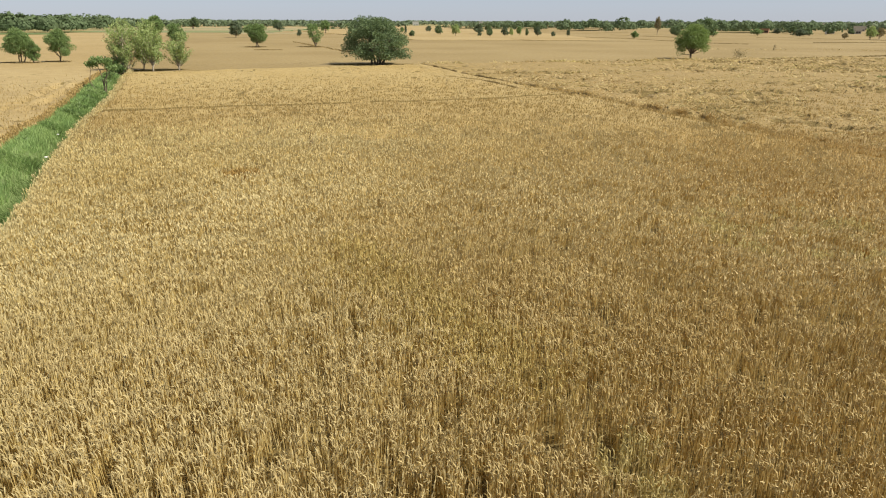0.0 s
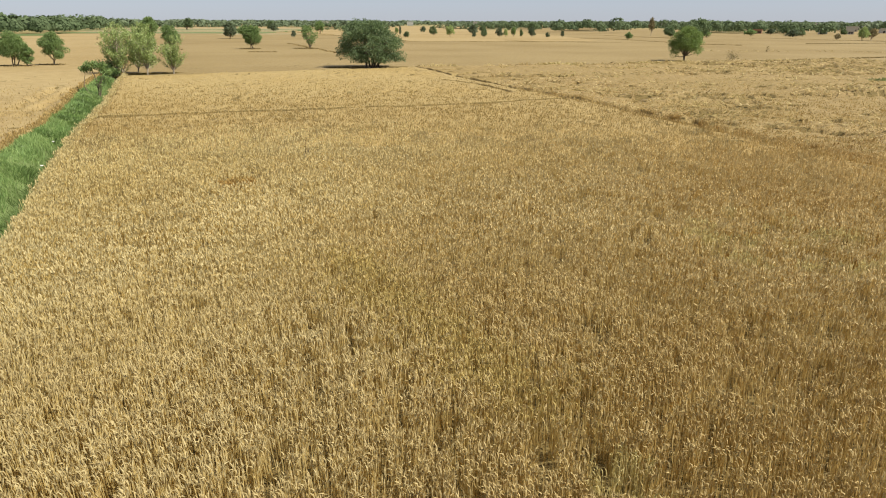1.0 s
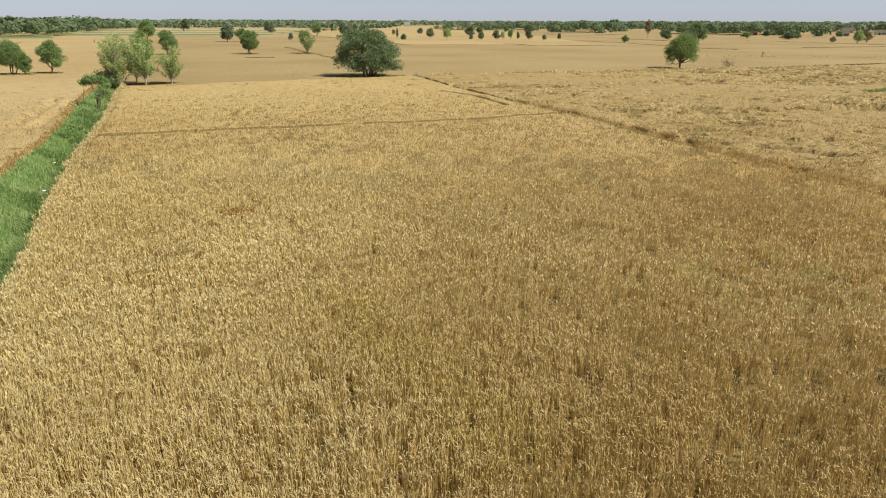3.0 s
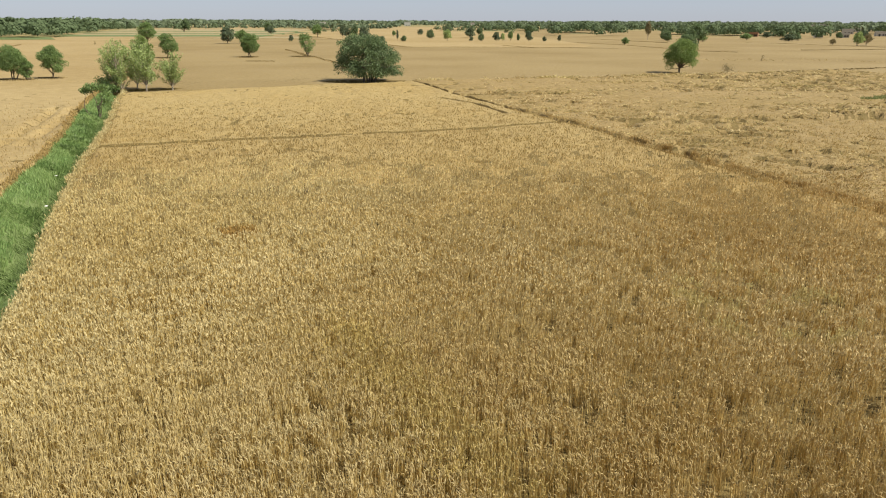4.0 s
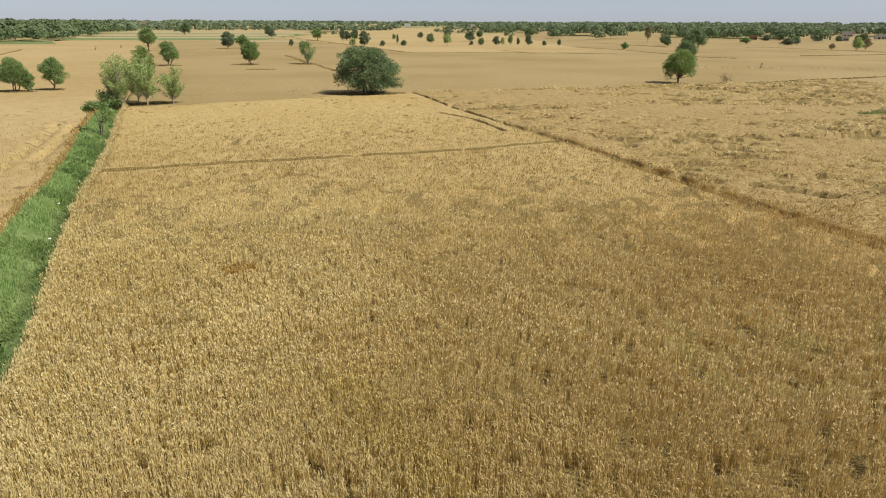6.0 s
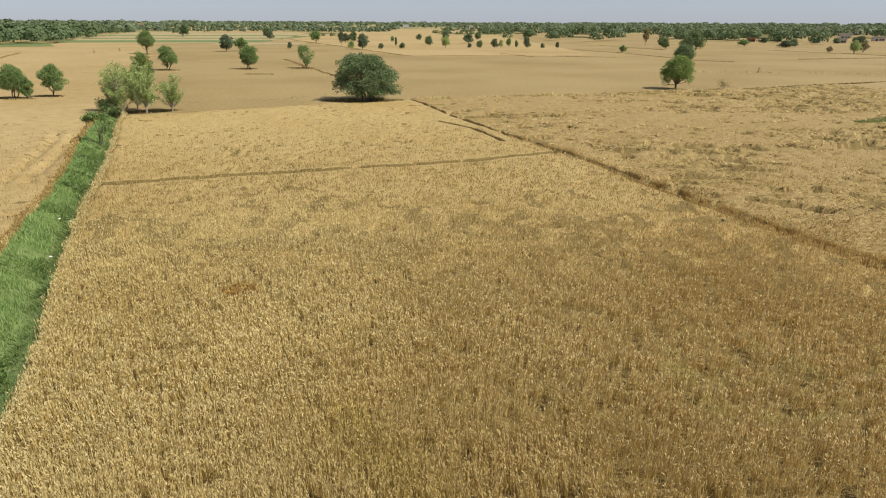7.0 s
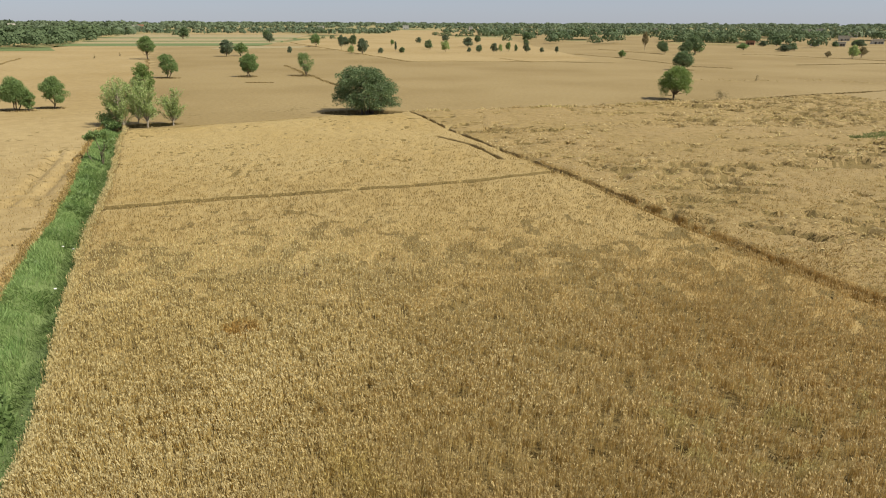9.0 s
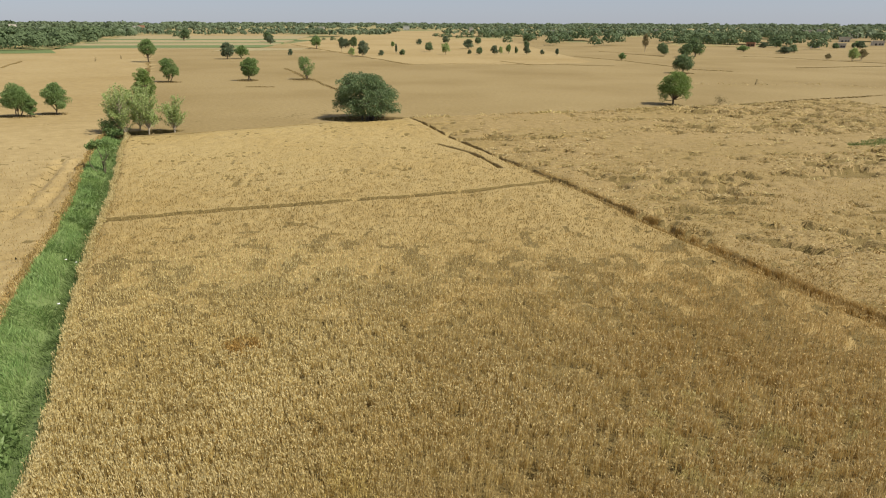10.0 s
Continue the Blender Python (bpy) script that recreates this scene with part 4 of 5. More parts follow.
def tree_meshes(height, width, crown_low, stems=1, limbs=9, clumps=46, leaves=110, leaf=0.16, slim=0.4, girth=None, lopsided=0.0, crown_shape=1.0, open_crown=0.0, lump=0.27, dome=False, tilt=0.0, push=0.36):
    """Wood and leaves of one tree, its foot at the origin."""
    girth = girth or height * 0.022
    wood, crown = Heap(), Heap()
    mid = crown_low + (height - crown_low) * 0.5
    # clump centres spread evenly over an uneven crown, a fifth of them inside it
    i = np.arange(clumps) + 0.5
    up = 1 - i / clumps * (1.0 if dome else 1.72)
    turn = i * 2.39996 + rng.random() * 6.283
    flat = np.sqrt(1 - up**2)
    c = np.stack([flat * np.cos(turn), flat * np.sin(turn), up], -1)
    n = clumps
    c = unit(c + rng.normal(size=c.shape) * 0.10)
    rad = 0.84 + 0.16 * rng.random(n)
    rad = np.where(rng.random(n) < 0.2, 0.45 + 0.25 * rng.random(n), rad)
    # a handful of great boughs push the crown out unevenly
    boughs = unit(rng.normal(size=(12, 3)) * np.array([1, 1, 0.6]) + np.array([0, 0, 0.25]))
    near = np.arccos(np.clip(c @ boughs.T, -1, 1)).min(1)
    bulge = 1.08 - push + push * np.exp(-((near / 0.36) ** 2)) + 0.05 * rng.normal(size=n)
    taper = 1 - 0.25 * crown_shape * np.clip(c[:, 2], 0, 1)
    if dome:
        # a round cap over open stems, its rim hanging unevenly
        rise = np.abs(c[:, 2])
        rad = rad * (1 - 0.24 * np.clip(1 - rise / 0.4, 0, 1))
        centre = np.stack([c[:, 0] * width / 2 * rad * bulge, c[:, 1] * width / 2 * rad * bulge, crown_low + (height - crown_low) * rise * rad * np.clip(bulge, 0.86, 0.99)], -1)
        centre[:, 0] += lopsided * width * 0.2 * rise
        centre[:, 2] -= tilt * centre[:, 0] * (1 - rise)
        centre[:, 2] += (rough(centre[:, 0] + height, centre[:, 1], width * 0.3, 31) - 0.55) * (rise < 0.45) * crown_low * 1.3
    else:
        centre = np.stack([c[:, 0] * width / 2 * rad * bulge * taper + lopsided * width * 0.2 * c[:, 2], c[:, 1] * width / 2 * rad * bulge * taper, mid + c[:, 2] * (height - crown_low) / 2 * rad * np.clip(bulge, 0.8, 1.06)], -1)
    centre *= 1 - np.array([1.0, 1.0, 0.6]) * lump * 0.8
    centre[:, 2] += crown_low * lump * 0.5
    # stems and limbs
    feet = rng.normal(size=(stems, 3)) * np.array([0.07, 0.07, 0]) * width * (stems > 1)
    feet[:, 2] = -0.1
    tops = np.c_[rng.normal(size=(stems, 2)) * width * (0.04 if stems == 1 else 0.14), np.full(stems, mid * (0.8 + 0.25 * rng.random()))]
    trunk = np.stack([limb_paths(feet[i], tops[i:i + 1], 0.05)[0] for i in range(stems)])
    g = girth / (1 if stems == 1 else 1.5)
    wood.add(*tubes(trunk, np.broadcast_to(np.linspace(g * 1.25, g * 0.45, 6), (stems, 6)), 8, True))
    target = centre[rng.choice(n, min(n, limbs * 3), replace=False)]
    root = trunk[rng.integers(0, stems, len(target)), rng.integers(2, 5, len(target))]
    for i in range(len(target)):
        wood.add(*tubes(limb_paths(root[i], target[i:i + 1], 0.09), np.broadcast_to(np.linspace(g * 0.42, g * 0.07, 6), (1, 6)), 5, True))
    # each clump is a pad of leaves, thickest on its upper side, with a hanging fringe
    cr = (width / 2) * lump * (0.65 + 0.7 * rng.random(n))
    many = np.maximum((leaves * (cr / cr.mean()) ** 1.7 * (1 - open_crown * rng.random(n))).astype(int), 4)
    owner = np.repeat(np.arange(n), many)
    m = len(owner)
    d = unit(rng.normal(size=(m, 3)) + np.array([0, 0, 0.35]))
    out = unit(centre - np.array([0, 0, crown_low + 0.3 * (height - crown_low)]))[owner]
    p = centre[owner] + (d + 0.25 * out) * cr[owner, None] * (0.35 + 0.65 * rng.random((m, 1)) ** 0.5) * np.array([1, 1, 0.72])
    hang = rng.random(m) < 0.12
    p[:, 2] -= hang * cr[owner] * 0.5 * rng.random(m)
    keep = p[:, 2] > crown_low * 0.6
    p, d, out = p[keep], d[keep], out[keep]
    m = len(p)
    along = unit(d * 0.5 + out * 0.5 + rng.normal(size=(m, 3)) * 0.55 + np.array([0, 0, -0.35]))
    side = unit(np.cross(along, rng.normal(size=(m, 3)) + 0.6 * d))
    fold = np.cross(along, side)
    ln = leaf * (0.65 + 0.7 * rng.random((m, 1)))
    wd = ln * slim
    q = np.stack([p - along * ln / 2, p + side * wd / 2 + fold * wd * 0.12, p + along * ln / 2, p - side * wd / 2 + fold * wd * 0.12], 1).reshape(-1, 3)
    crown.add(q, np.arange(m * 4).reshape(-1, 4))
    return wood, crown


def tree(name, at, label, bark, leafage, **shape):
    root = tagged(new(name), label, "tree")
    wood, crown = tree_meshes(**shape)
    part("trunk", wood.mesh("trunk", [bark], True), root)
    part("crown", crown.mesh("crown", [leafage]), root)
    root.location = (*at, 0)
    return root


# the large spreading tree at the head of the furrow
rng = np.random.default_rng(5)
tree("spreading_tree", (-10.0, 103.6), "large round dark green acacia tree in the wheat", BARK, LEAF_DARK,
     height=8.3, width=11.4, crown_low=2.3, stems=7, limbs=18, clumps=140, leaves=200, leaf=0.26, slim=0.42, girth=0.22, lump=0.165, dome=True, tilt=0.16, push=0.27)


def feather_tree(name, at, label, height, width, low, limbs=40, leaves=92):
    """A young tree whose many thin limbs fan upwards, leaves strung along them."""
    root = tagged(new(name), label, "tree", "poplars by the ditch")
    wood, crown = Heap(), Heap()
    trunk = limb_paths(np.array([0, 0, -0.1]), np.array([[rng.normal() * 0.2, rng.normal() * 0.2, height * 0.8]]), 0.03, 9)
    wood.add(*tubes(trunk, np.linspace(0.11, 0.03, 9)[None], 7, True))
    s = rng.random(limbs)
    start = trunk[0][1 + (s ** 1.4 * 6).astype(int)]
    start = np.where(start[:, 2:] < low * 0.7, trunk[0][2], start)
    a = rng.random(limbs) * 6.283
    out = (0.2 + 0.8 * rng.random(limbs)) * width * 0.46
    top = np.maximum(start[:, 2] + height * (0.18 + 0.2 * rng.random(limbs)), low + (height - low) * (0.15 + 0.85 * rng.random(limbs) ** 0.8) * (1 - 1.1 * (out / width) ** 2))
    ends = np.stack([np.cos(a) * out, np.sin(a) * out, np.minimum(top, height)], -1)
    paths = np.stack([limb_paths(start[i], ends[i:i + 1], 0.07)[0] for i in range(limbs)])
    wood.add(*tubes(paths, np.broadcast_to(np.linspace(0.035, 0.006, 6), (limbs, 6)), 4, True))
    owner = np.repeat(np.arange(limbs), leaves)
    k = (0.25 + 0.8 * rng.random(len(owner)) ** 0.8) * 5
    lo = np.clip(k.astype(int), 0, 4)
    p = paths[owner, lo] + (paths[owner, lo + 1] - paths[owner, lo]) * (k - lo)[:, None]
    p = p + rng.normal(size=p.shape) * np.array([0.125, 0.125, 0.12])
    ok = p[:, 2] > low * 0.75
    p, d = p[ok], unit(ends - start)[owner[ok]]
    d = unit(d + rng.normal(size=p.shape) * 0.65)
    crown.add(*blades(p, p + d * (0.13 + 0.14 * rng.random((len(p), 1))), np.full(len(p), 0.075)))
    part("trunk", wood.mesh("trunk", [PALE_BARK], True), root)
    part("crown", crown.mesh("crown", [LEAF_PALE]), root)
    root.location = (*at, 0)
    return root


# pale poplars at the ditch's end
for at, h, w, low in (((-40.4, 88.6), 6.9, 5.2, 0.6), ((-37.6, 89.4), 6.0, 3.7, 1.3), ((-34.7, 90.4), 5.3, 4.4, 1.1), ((-42.0, 90.5), 6.6, 4.2, 0.9), ((-39.4, 91.5), 6.8, 4.0, 1.0)):
    feather_tree("poplar", at, "pale green young tree with thin light trunk by the ditch", h, w, low)
tree("field_tree", (-52.0, 124.0), "fresh green tree standing behind the pale trees", BARK, LEAF_FRESH, height=7.4, width=4.8, crown_low=0.6, clumps=70, leaves=130, leaf=0.24, lump=0.24)
tree("field_tree", (-64.2, 105.4), "round green tree in the wheat beyond the ditch", BARK, LEAF_MID, height=6.0, width=4.8, crown_low=2.3, stems=3, clumps=100, leaves=170, leaf=0.19, lump=0.27, dome=True, girth=0.13)
tree("field_tree", (-62.5, 105.8), "low green tree beside a larger one", BARK, LEAF_MID, height=4.2, width=2.5, crown_low=1.6, clumps=50, leaves=140, leaf=0.18, lump=0.3, dome=True, girth=0.1)
tree("field_tree", (-59.7, 108.4), "round green tree with short bare trunk", BARK, LEAF_MID, height=6.0, width=4.1, crown_low=2.5, stems=2, clumps=95, leaves=160, leaf=0.19, girth=0.13, lump=0.28, dome=True)
tree("field_tree", (43.4, 122.2), "bright green rounded tree with short dark trunk", BARK, LEAF_FRESH, height=7.0, width=7.0, crown_low=1.0, stems=1, girth=0.17, clumps=150, leaves=120, leaf=0.21, lopsided=0.25, lump=0.19)
tree("field_tree", (-33.0, 178.5), "green tree with a bare side branch", BARK, LEAF_MID, height=7.3, width=5.4, crown_low=0.8, stems=2, clumps=60, leaves=85, leaf=0.27, lopsided=-0.6, open_crown=0.55, push=0.55, lump=0.22)
tree("field_tree", (-46.4, 175.0), "bushy green tree in the wheat", BARK, LEAF_MID, height=7.4, width=5.2, crown_low=0.5, stems=2, clumps=100, leaves=110, leaf=0.27, lump=0.22)
tree("field_tree", (-64.6, 169.6), "green tree leaning over its shadow", BARK, LEAF_MID, height=7.0, width=5.2, crown_low=0.9, stems=2, clumps=90, leaves=105, leaf=0.27, lopsided=-0.7, open_crown=0.2, lump=0.22)
tree("field_tree", (-105.5, 258.0), "tall green tree at the end of a grassy bund", BARK, LEAF_MID, height=9.6, width=7.4, crown_low=1.8, clumps=90, leaves=90, leaf=0.36, lump=0.22)
tree("field_tree", (73.6, 203.5), "dark bluish green tree in the far wheat", BARK, LEAF_DARK, height=6.7, width=7.0, crown_low=0.8, stems=2, clumps=90, leaves=90, leaf=0.32, lump=0.22)


def undergrowth(at, length, depth, turn=0.0, low=0.3):
    """Dry brown weeds on the uncropped ground under trees."""
    n = int(length * depth * 26)
    u = unit(rng.normal(size=(n, 2))) * (rng.random((n, 1)) ** 0.5) * np.array([length / 2, depth / 2])
    u = u * (0.8 + 0.4 * rough(u[:, 0] + at[0], u[:, 1] + at[1], 1.5, 32))[:, None]
    ca, sa_ = math.cos(radians(turn)), math.sin(radians(turn))
    p = np.stack([at[0] + u[:, 0] * ca - u[:, 1] * sa_, at[1] + u[:, 0] * sa_ + u[:, 1] * ca, np.full(n, low)], -1)
    heap = Heap()
    heap.add(*blades(p, p + np.c_[rng.normal(size=(n, 2)) * 0.22, 0.3 + 0.2 * rng.random(n)], 0.2 + 0.2 * rng.random(n), 0.05))
    return tagged(new("undergrowth", heap.mesh("undergrowth", [UNDERGROWTH])), "dry brown weeds on shaded ground under trees", "weeds", kind="stuff")


for at, length, depth, turn, low in (((-11.0, 103.6), 9.8, 5.6, 0, -0.05), ((-38.2, 89.8), 9.4, 2.6, 22, -0.05), ((-64.4, 105.2), 6.0, 3.6, 0, 0.3), ((-60.2, 108.6), 4.0, 3.0, 0, 0.3), ((42.6, 121.6), 4.0, 3.4, 0, 0.3),
                                     ((-33.6, 177.8), 6.0, 5.0, 0, 0.35), ((-47.0, 174.3), 5.4, 5.0, 0, 0.35), ((-65.0, 168.8), 5.6, 5.0, 0, 0.35), ((73.0, 202.5), 6.0, 6.0, 0, 0.35)):
    undergrowth(at, length, depth, turn, low)


def ditch_bush():
    """A scrubby tree with a flat tuft of leaves on a bare crooked stem, leaning over the ditch."""
    root = tagged(new("thorn_bush"), "scrubby green bush on bare crooked stems over the ditch", "bush")
    wood, crown = Heap(), Heap()
    tops = np.array([[-0.9, 0.1, 2.2], [-0.3, -0.2, 2.5], [0.3, 0.1, 2.4], [0.55, 0.0, 1.4], [0.1, -0.1, 1.0], [0.75, 0.1, 1.95]])
    for e in tops:
        wood.add(*tubes(limb_paths(np.array([0, 0, -0.1]), e[None], 0.12), np.broadcast_to(np.linspace(0.055, 0.014, 6), (1, 6)), 6, True))
    owner = np.repeat(np.arange(len(tops)), [260, 300, 280, 70, 60, 140])
    p = tops[owner] + unit(rng.normal(size=(len(owner), 3))) * (rng.random((len(owner), 1)) ** 0.5) * np.array([0.62, 0.5, 0.32])
    d = rng.normal(size=p.shape)
    crown.add(*blades(p, p + unit(d) * 0.17, np.full(len(p), 0.075)))
    part("trunk", wood.mesh("trunk", [BARK], True), root)
    part("crown", crown.mesh("crown", [LEAF_MID]), root)
    return root


thorn = ditch_bush()
thorn.location, thorn.scale = (-33.2, 67.2, 0.1), (1.15, 1.15, 1.2)


def low_bush(name, at, label, leafage, height, width, leaves=420, leaf=0.14):
    root = tagged(new(name), label, "bush")
    wood, crown = Heap(), Heap()
    ends = np.c_[rng.normal(size=(9, 2)) * width * 0.25, height * (0.45 + 0.5 * rng.random(9))]
    wood.add(*tubes(limb_paths(np.array([0, 0, -0.1]), ends, 0.1), np.broadcast_to(np.linspace(0.03, 0.006, 6), (9, 6)), 4, True))
    c = ends[rng.integers(0, 9, leaves)] + rng.normal(size=(leaves, 3)) * np.array([width, width, height]) * 0.14
    c[:, 2] = np.abs(c[:, 2])
    crown.add(*blades(c, c + unit(rng.normal(size=c.shape)) * leaf, np.full(leaves, leaf * 0.45)))
    part("stems", wood.mesh("stems", [BARK], True), root)
    part("leaves", crown.mesh("leaves", [leafage]), root)
    root.location = (*at, 0)
    return root


low_bush("dry_bush", (52.0, 122.8), "dry brownish bush at the field edge", LEAF_DRY, 2.1, 1.7)
for at, h, w in (((-42.6, 89.3), 1.9, 2.2), ((-41.2, 87.2), 1.5, 1.8), ((-43.6, 91.0), 2.2, 2.4)):
    low_bush("ditch_shrub", at, "dense green shrub at the head of the ditch", LEAF_MID, h, w, 700, 0.2)
for at, h in (((-6.7, 33.6), 1.35),):
    low_bush("dry_stalk", at, "single dark dead stalk standing in the wheat", DARK_STALK, h, 0.06, 26, 0.07)
for at, h in (((78.0, 165.0), 1.7), ((-127.4, 262.7), 1.9), ((-125.3, 279.7), 2.0)):
    low_bush("tall_weed", at, "dark dry weed standing above the wheat", LEAF_DRY, h, 0.14 if h < 1.3 else 0.6, 34, 0.09 if h < 1.3 else 0.25)

# trees further off share six forms
FORMS = []
for k, (leafage, low, stems, op) in enumerate(((LEAF_HAZED, 0.10, 2, 0.2), (LEAF_MID, 0.16, 1, 0.3), (LEAF_DARK, 0.08, 2, 0.1), (LEAF_PALE, 0.14, 2, 0.5), (LEAF_HAZED, 0.22, 1, 0.4), (LEAF_DRY, 0.18, 2, 0.98))):
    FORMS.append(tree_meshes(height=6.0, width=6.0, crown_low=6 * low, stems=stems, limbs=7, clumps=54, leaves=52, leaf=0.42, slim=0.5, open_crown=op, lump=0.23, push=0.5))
FORMS = [(w.mesh("trunk", [PALE_BARK if f is LEAF_DRY else BARK], True), c.mesh("crown", [f])) for (w, c), f in zip(FORMS, (LEAF_HAZED, LEAF_MID, LEAF_DARK, LEAF_PALE, LEAF_HAZED, LEAF_DRY))]
WORDS = ("bushy green tree in the distant wheat", "fresh green tree in the distant wheat", "dark green tree in the distant wheat", "pale olive tree in the distant wheat", "thin green tree in the distant wheat", "half bare brownish tree in the distant wheat")


def far_tree(form, x, y, height, width):
    root = tagged(new("distant_tree"), WORDS[form], "tree", "distant trees")
    part("trunk", FORMS[form][0], root)
    part("crown", FORMS[form][1], root)
    root.matrix_world = pose(x, y, 0, 0, 0, rng.random() * 360) @ Matrix.Diagonal((width / 6, width / 6, height / 6, 1))


# form, place in plan, height and width of each
TREES_ALONG_BUND = (
    (0, -83, 280, 8, 7.5), (1, -78, 284, 6.5, 7), (0, -64.2, 312, 3.9, 2.6), (0, -31, 303, 8.2, 6.4), (3, -36.5, 310, 4.6, 3.6),
    (0, -23.7, 313, 3.4, 3), (2, -14.5, 319, 3.4, 3.4), (4, -17.5, 322, 6, 1.4), (3, 5.3, 326, 6.4, 5.2), (2, 21.2, 326, 4.3, 3.9),
    (0, 28.4, 327, 5.3, 4.2),
)
TREES_BEYOND_BUND = (
    (2, -197.5, 558, 10.7, 11.1), (1, -66.4, 394, 8.4, 7.6), (4, -46.1, 349, 8.6, 3), (2, -2.7, 358, 5.8, 5.5), (0, 19.6, 398, 6.7, 7.7),
    (0, 16.8, 330, 3, 2.4), (3, 31.5, 328, 4.6, 2.6), (1, 35.7, 333, 5.6, 3.2), (2, 39.5, 335, 4.3, 2), (0, 43.6, 327, 5.6, 3.8),
    (0, -52, 410, 6.5, 7), (2, -47, 408, 7.5, 6), (1, -25, 420, 4.5, 3), (0, -10, 470, 5, 5), (0, 8, 505, 6.5, 7),
    (2, 30, 480, 6, 6), (1, -62, 470, 6, 6), (0, -112, 480, 7, 7), (2, -128, 540, 9, 9),
)
TREES_ON_SUNNY_SIDE = (
    (2, 70.3, 528, 7.8, 10.6), (2, 58, 440, 4.5, 4.5), (0, 50.9, 328, 3.1, 2.6), (4, 55.9, 316, 4, 2.2), (1, 74.5, 274, 4.1, 3.4),
    (2, 115.3, 308, 9.6, 9.5), (2, 109, 300, 7, 7), (2, 105.5, 318, 6, 5), (5, 160.3, 281, 3.4, 3.2), (3, 165.3, 272, 6.3, 4.9),
    (5, 171.8, 277, 5.5, 4.6), (1, 124, 325, 4, 5.5), (2, 113, 345, 6, 6), (0, 128, 350, 5.5, 6), (1, 160, 360, 4.5, 7),
    (0, 172, 340, 4.5, 8), (2, 181, 350, 5, 6), (5, 108, 356, 10.5, 4.2),
    (0, 226, 412, 5.2, 6), (2, 236, 408, 4.4, 5), (0, 252, 410, 5.6, 7), (1, 262, 430, 5, 6), (2, 210, 425, 5.5, 7), (0, 198, 418, 4.5, 6), (4, 243, 402, 4.8, 3),
)
for form, x, y, h, w in TREES_ALONG_BUND + TREES_BEYOND_BUND + TREES_ON_SUNNY_SIDE:
    far_tree(form, x, y, h, w)


# ---- woods to the horizon ----
def woods(count, r0, r1, m, spray, tall, leafage):
    """Round crowns of leaf sprays, thick where the woodland is."""
    r = np.exp(np.log(r0) + rng.random(count) * np.log(r1 / r0))
    a = np.radians(rng.random(count) * 84 - 42)
    x, y = r * np.sin(a), r * np.cos(a)
    keep = rng.random(len(x)) < woodland(x, y) * np.where(r < 600, 0.5, 0.34)
    x, y, r = x[keep], y[keep], r[keep]
    n = len(x)
    h = tall * (3.4 + 4.2 * rng.random(n)) * (0.8 + 0.45 * rough(x, y, 120.0, 43)) * np.interp(r, [330, 1500, 4800], [1.0, 1.0, 2.4])
    h = h * np.where((x < -190 - 0.33 * (y - 401)) & (y < 1000), 1.45, 1.0) * np.where((x > 60) & (y < 750), 1.4, 1.0) * (1 + 0.7 * np.clip(-x / r, 0, 1) * (r > 1500))
    w = h * (0.95 + 0.5 * rng.random(n)) * np.interp(r, [900, 2200, 4800], [1.0, 1.8, 2.2])
    d = unit(rng.normal(size=(n, m, 3)))
    d[..., 2] = np.abs(d[..., 2]) * 1.25 - 0.25
    rad = 0.8 + 0.25 * rng.random((n, m, 1))
    p = np.stack([x, y, h * 0.45], -1)[:, None] + d * rad * np.stack([w / 2, w / 2, h * 0.55], -1)[:, None]
    along = unit(np.cross(d, rng.normal(size=d.shape)) + 0.2 * rng.normal(size=d.shape))
    side = unit(np.cross(along, d + 0.2 * rng.normal(size=d.shape)))
    size = (spray * (w + h) * np.ones((m, 1))).T[..., None] * (0.6 + 0.8 * rng.random((n, m, 1)))
    q = np.stack([p - (along + side) * size / 2, p + (side - along) * size / 2, p + (along + side) * size / 2, p + (along - side) * size / 2], 2).reshape(-1, 3)
    return mesh_from("woodland", q, [(np.arange(len(q)).reshape(-1, 4), 0)], [leafage])


tagged(new("woodland", woods(9000, 330, 900, 130, 0.052, 0.95, LEAF_FAR)), "belts of green trees beyond the wheat", "woodland", kind="stuff")
tagged(new("woodland", woods(38000, 800, 4900, 18, 0.158, 0.85, LEAF_HAZED)), "low green woods along the flat horizon", "woodland", kind="stuff")


# ---- bunds and strips ----
def bund(name, line, wide, high, mat, label, density=14, patchy=0.25):
    heap = Heap()
    for (ax, ay), (bx, by) in zip(line, line[1:]):
        length = math.hypot(bx - ax, by - ay)
        n = int(length * density * wide)
        s = rng.random(n)
        off = rng.normal(size=n) * wide * 0.3
        px, py = ax + s * (bx - ax) - off * (by - ay) / length, ay + s * (by - ay) + off * (bx - ax) / length
        wig = (rough(px, py, 12.0, 97) - 0.5) * 1.2
        px = px + wig
        ok = rough(px, py, 5.0, 98) > patchy
        p = np.stack([px, py, np.full(n, 0.5)], -1)[ok]
        m = len(p)
        tip = p + np.c_[rng.normal(size=(m, 2)) * 0.25, high * (0.4 + 0.5 * rng.random(m))]
        heap.add(*blades(p, tip, 0.14 + 0.18 * rng.random(m)))
    return tagged(new(name, heap.mesh(name, [mat])), label, "bund", kind="stuff")


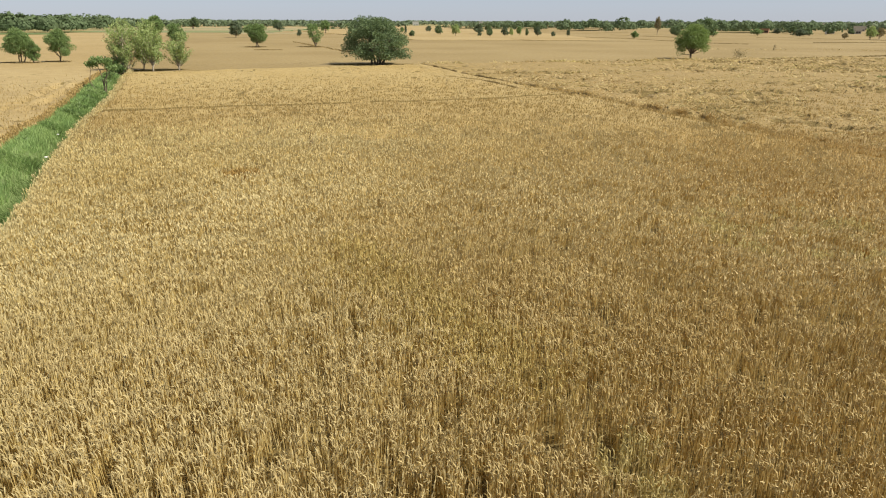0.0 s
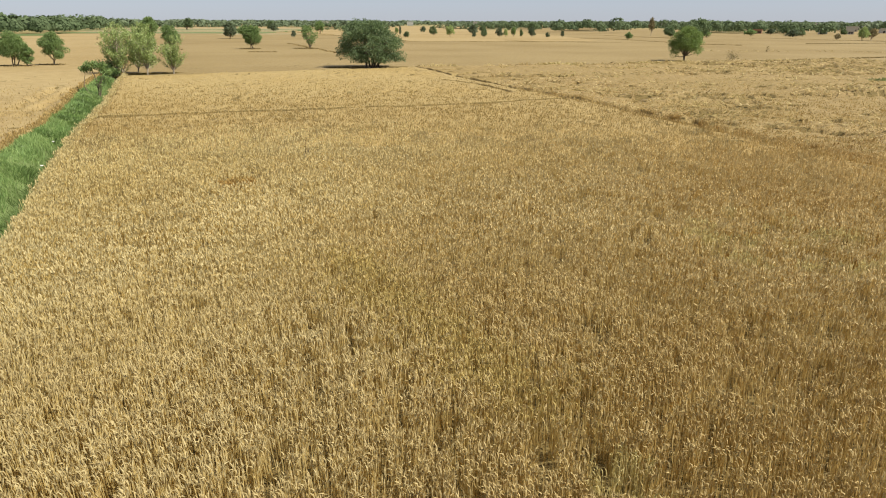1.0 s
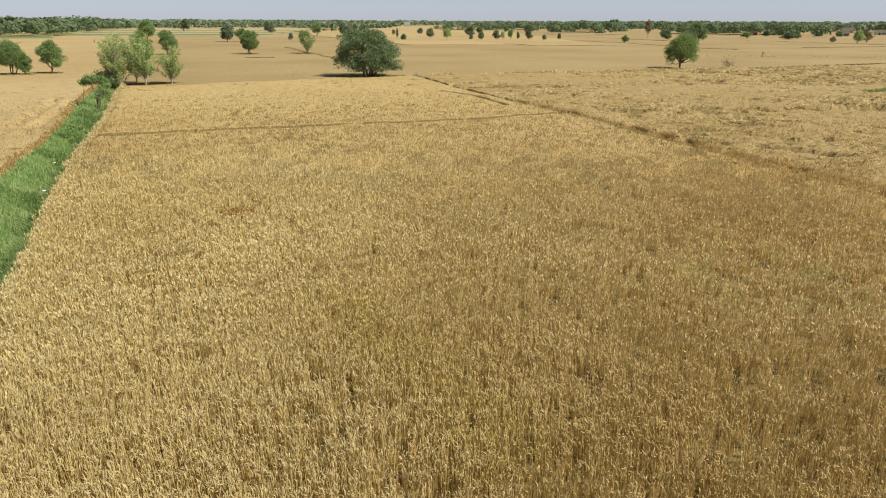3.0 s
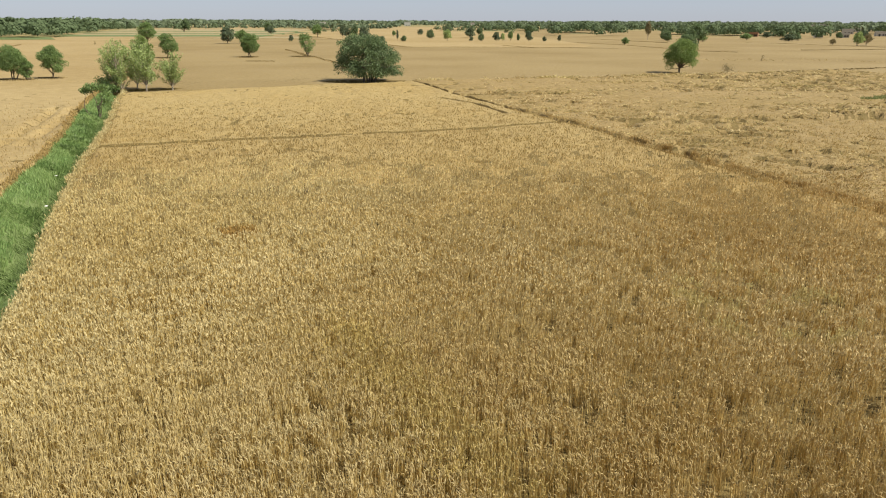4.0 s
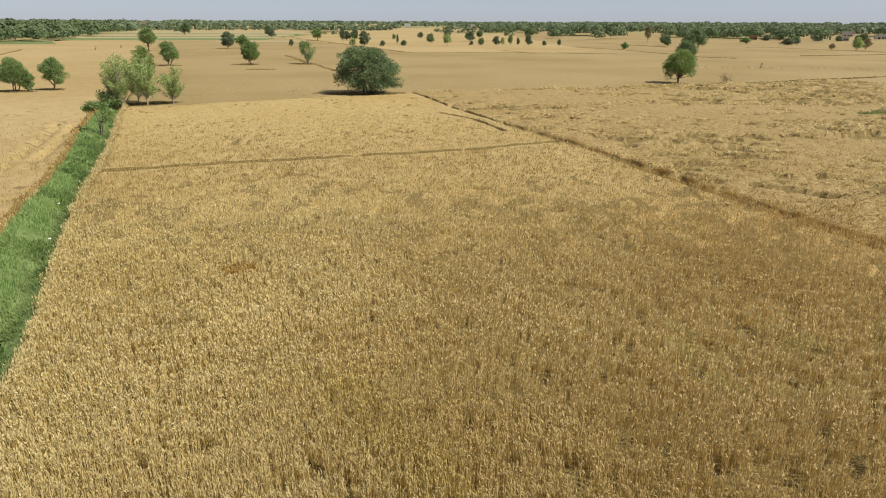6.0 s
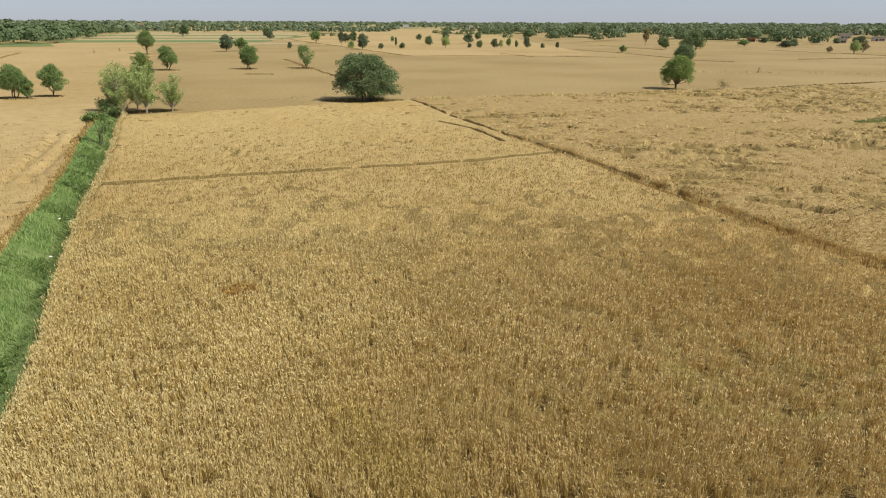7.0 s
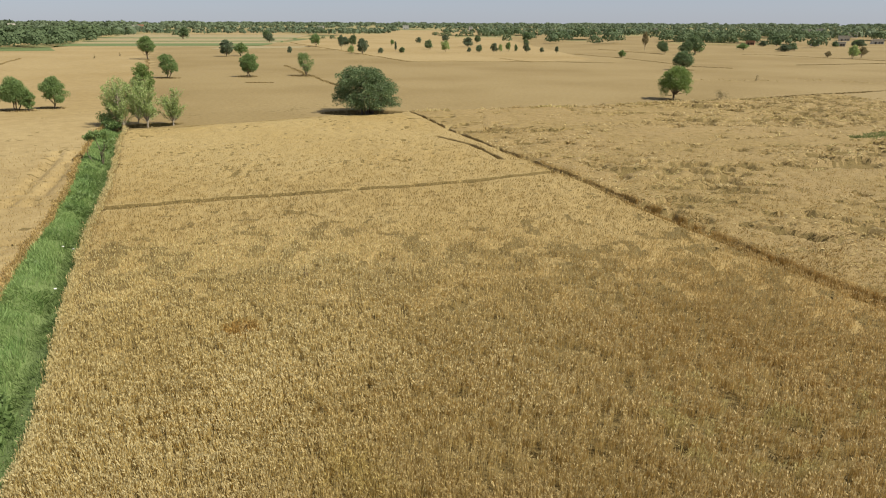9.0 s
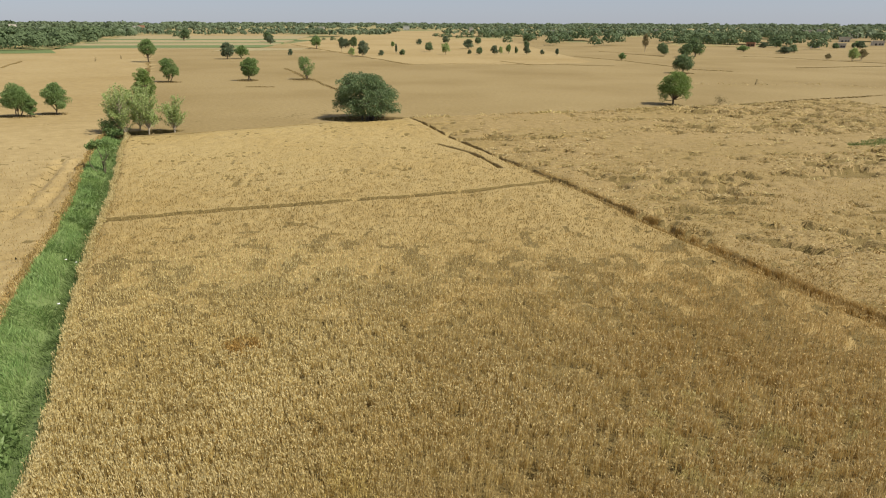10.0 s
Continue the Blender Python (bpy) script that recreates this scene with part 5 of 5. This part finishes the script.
# brown tuft rows added for the dark of furrows not carved that far off
for line in (
    [(-47.2, 221.4), (-37.0, 192.2), (-29.0, 171.3), (-21.2, 151.7), (-13.7, 130.8)],
    [(-98.8, 480), (-48.7, 349.5), (-27.1, 292.3), (-8.9, 244.1), (6.5, 247.9)],
    [(62.0, 305.6), (74.0, 273.0), (80.7, 236.5), (83.3, 218.9), (91.9, 211.1)],
    [(86.0, 362.7), (101.4, 307.0)],
    [(136.7, 308.3), (148.6, 303.5), (157.2, 275.6), (168.3, 256.0), (200, 215)],
    [(120.7, 228.3), (157.0, 238.4), (190, 246)],
    [(25.1, 267.4), (34.6, 241.8)],
    [(-138.2, 222.1), (-154.2, 261.9)],
    [(6.5, 247.9), (40, 246), (62, 238)],
    [(-42.5, 157), (-36.0, 156.4)],
    [(-44, 93.5), (-74.5, 179.6), (-104.1, 254.8)],
    # tufts added to draw the side furrow's dark line
    SIDE,
):
    bund("weed_row", line, 0.75, 0.34, WEED, "narrow row of brown weed tufts between wheat fields", 48, 0.04)


def strip(name, corners, z, mat, label):
    """A low slab of crop with the given plan."""
    bm = bmesh.new()
    top = [bm.verts.new((x, y, z)) for x, y in corners]
    low = [bm.verts.new((x, y, 0.0)) for x, y in corners]
    bm.faces.new(top)
    for i in range(len(top)):
        j = (i + 1) % len(top)
        bm.faces.new((low[i], low[j], top[j], top[i]))
    bmesh.ops.recalc_face_normals(bm, faces=bm.faces)
    me = bpy.data.meshes.new(name)
    bm.to_mesh(me)
    bm.free()
    me.materials.append(mat)
    return tagged(new(name, me), label, "crop", kind="structure")


strip("green_crop", [(-330, 300), (-178, 330), (-203, 372), (-340, 372)], 0.75, GREEN_CROP, "strip of green fodder crop before the wood")
for k, (near, far, slant) in enumerate(((392, 402, 0.0), (402, 446, 0.15), (446, 492, 0.15), (492, 512, 0.12), (512, 590, 0.1), (590, 620, 0.08), (620, 772, 0.0))):
    edge = lambda v: -212 - 0.33 * (v - 401)
    corners = [(edge(near), near - slant * 60), (-100 - 0.1 * (near - 400), near + slant * 60), (-100 - 0.1 * (far - 400), far + slant * 60), (edge(far), far - slant * 60)]
    if k % 2:
        strip("green_crop", corners, 0.75, GREEN_CROP, "strip of green fodder crop in the distance")
    else:
        strip("stubble_field", corners, 0.7, STUBBLE, "pale harvested strip in the distance")
strip("stubble_field", [(-112, 352), (-72, 372), (-70, 398), (-118, 400)], 0.78, STUBBLE, "pale harvested strip in the distance")
x, y = 50 + 24 * rng.random(22000), 74 + 10 * rng.random(22000)
k = (y > 80.3 - 0.9 * (x - 50.5)) & (y < 80.6 + 0.5 * (x - 50.5)) & (y > 76.8 - 0.12 * (x - 53)) & (rough(x, y, 2.0, 99) > 0.3)
p = np.stack([x[k], y[k], np.full(k.sum(), 0.45)], -1)
heap = Heap()
heap.add(*blades(p, p + np.c_[rng.normal(size=(len(p), 2)) * 0.2, 0.3 + 0.3 * rng.random(len(p))], np.full(len(p), 0.08)))
tagged(new("green_patch", heap.mesh("green_patch", [GREEN_PATCH])), "small patch of green weeds in the rough wheat", "weeds", kind="stuff")


# ---- farm buildings ----
def house(at, turn, wide, deep, high, wall, label):
    root = tagged(new("farm_house"), label, "house", "farm buildings")

    def box(name, size, place, mat, parent=root):
        bm = bmesh.new()
        bmesh.ops.create_cube(bm, size=1, matrix=Matrix.Translation(place) @ Matrix.Diagonal((*size, 1)))
        me = bpy.data.meshes.new(name)
        bm.to_mesh(me)
        bm.free()
        me.materials.append(mat)
        return part(name, me, parent)

    box("wall", (wide, deep, high), (0, 0, high / 2), wall)
    box("roof", (wide + 0.5, deep + 0.5, 0.22), (0, 0, high + 0.11), wall)
    box("parapet", (wide + 0.5, 0.2, 0.5), (0, -deep / 2 - 0.15, high + 0.47), wall)
    box("door", (1.1, 0.12, 2.1), (-wide * 0.2, -deep / 2 - 0.03, 1.05), DARK)
    for s in (0.12, 0.34):
        box("window", (1.0, 0.12, 1.0), (wide * s, -deep / 2 - 0.03, 1.6), DARK)
    root.matrix_world = pose(*at, 0, 0, 0, turn)


for at, turn, w, d, h, wall in (((233, 425), -25, 5, 4, 2.7, PLASTER), ((246, 421), -25, 6, 4, 2.8, PLASTER), ((203, 446), -30, 5, 4, 2.7, BRICK),
                                ((300, 470), -20, 7, 5, 3.2, PLASTER), ((-420, 640), 30, 8, 6, 4, PLASTER), ((-520, 1150), 25, 6, 5, 7.5, PLASTER), ((60, 1150), -4, 6, 5, 7, PLASTER), ((310, 980), -15, 5, 5, 6.5, PLASTER), ((420, 700), -20, 9, 6, 5, PLASTER), ((150, 900), -8, 9, 6, 5.5, PLASTER),
                                ((-860, 1240), 35, 14, 8, 8, PLASTER), ((-790, 1180), 30, 12, 8, 7, PLASTER), ((-1010, 1700), 30, 16, 8, 9, PLASTER), ((-560, 1330), 20, 12, 7, 7.5, PLASTER), ((-600, 1450), 20, 12, 8, 8, BRICK), ((-200, 1250), 8, 11, 7, 7, PLASTER), ((-60, 1500), 2, 13, 8, 8, PLASTER), ((480, 900), -25, 10, 7, 6, PLASTER), ((545, 985), -25, 11, 7, 6.5, PLASTER), ((330, 560), -28, 8, 5, 4, PLASTER)):
    house(at, turn, w, d, h, wall, "plain flat-roofed farm building among trees" if wall is PLASTER else "small brick farm hut among trees")

# ---- small things ----
for k, (x, y) in enumerate(((-23.2, 40.3), (-22.3, 39.8), (-19.9, 33.2))):
    bm = bmesh.new()
    bmesh.ops.create_icosphere(bm, subdivisions=1, radius=0.075)
    for v in bm.verts:
        v.co = Vector((v.co.x * (1 + 0.5 * rng.random()), v.co.y * (0.7 + 0.5 * rng.random()), v.co.z * 0.5))
    me = bpy.data.meshes.new("pale_scrap")
    bm.to_mesh(me)
    bm.free()
    me.materials.append(SCRAP)
    tagged(new("litter", me), "crumpled pale scrap lying in the ditch grass", "litter").location = (x, y, 0.2)
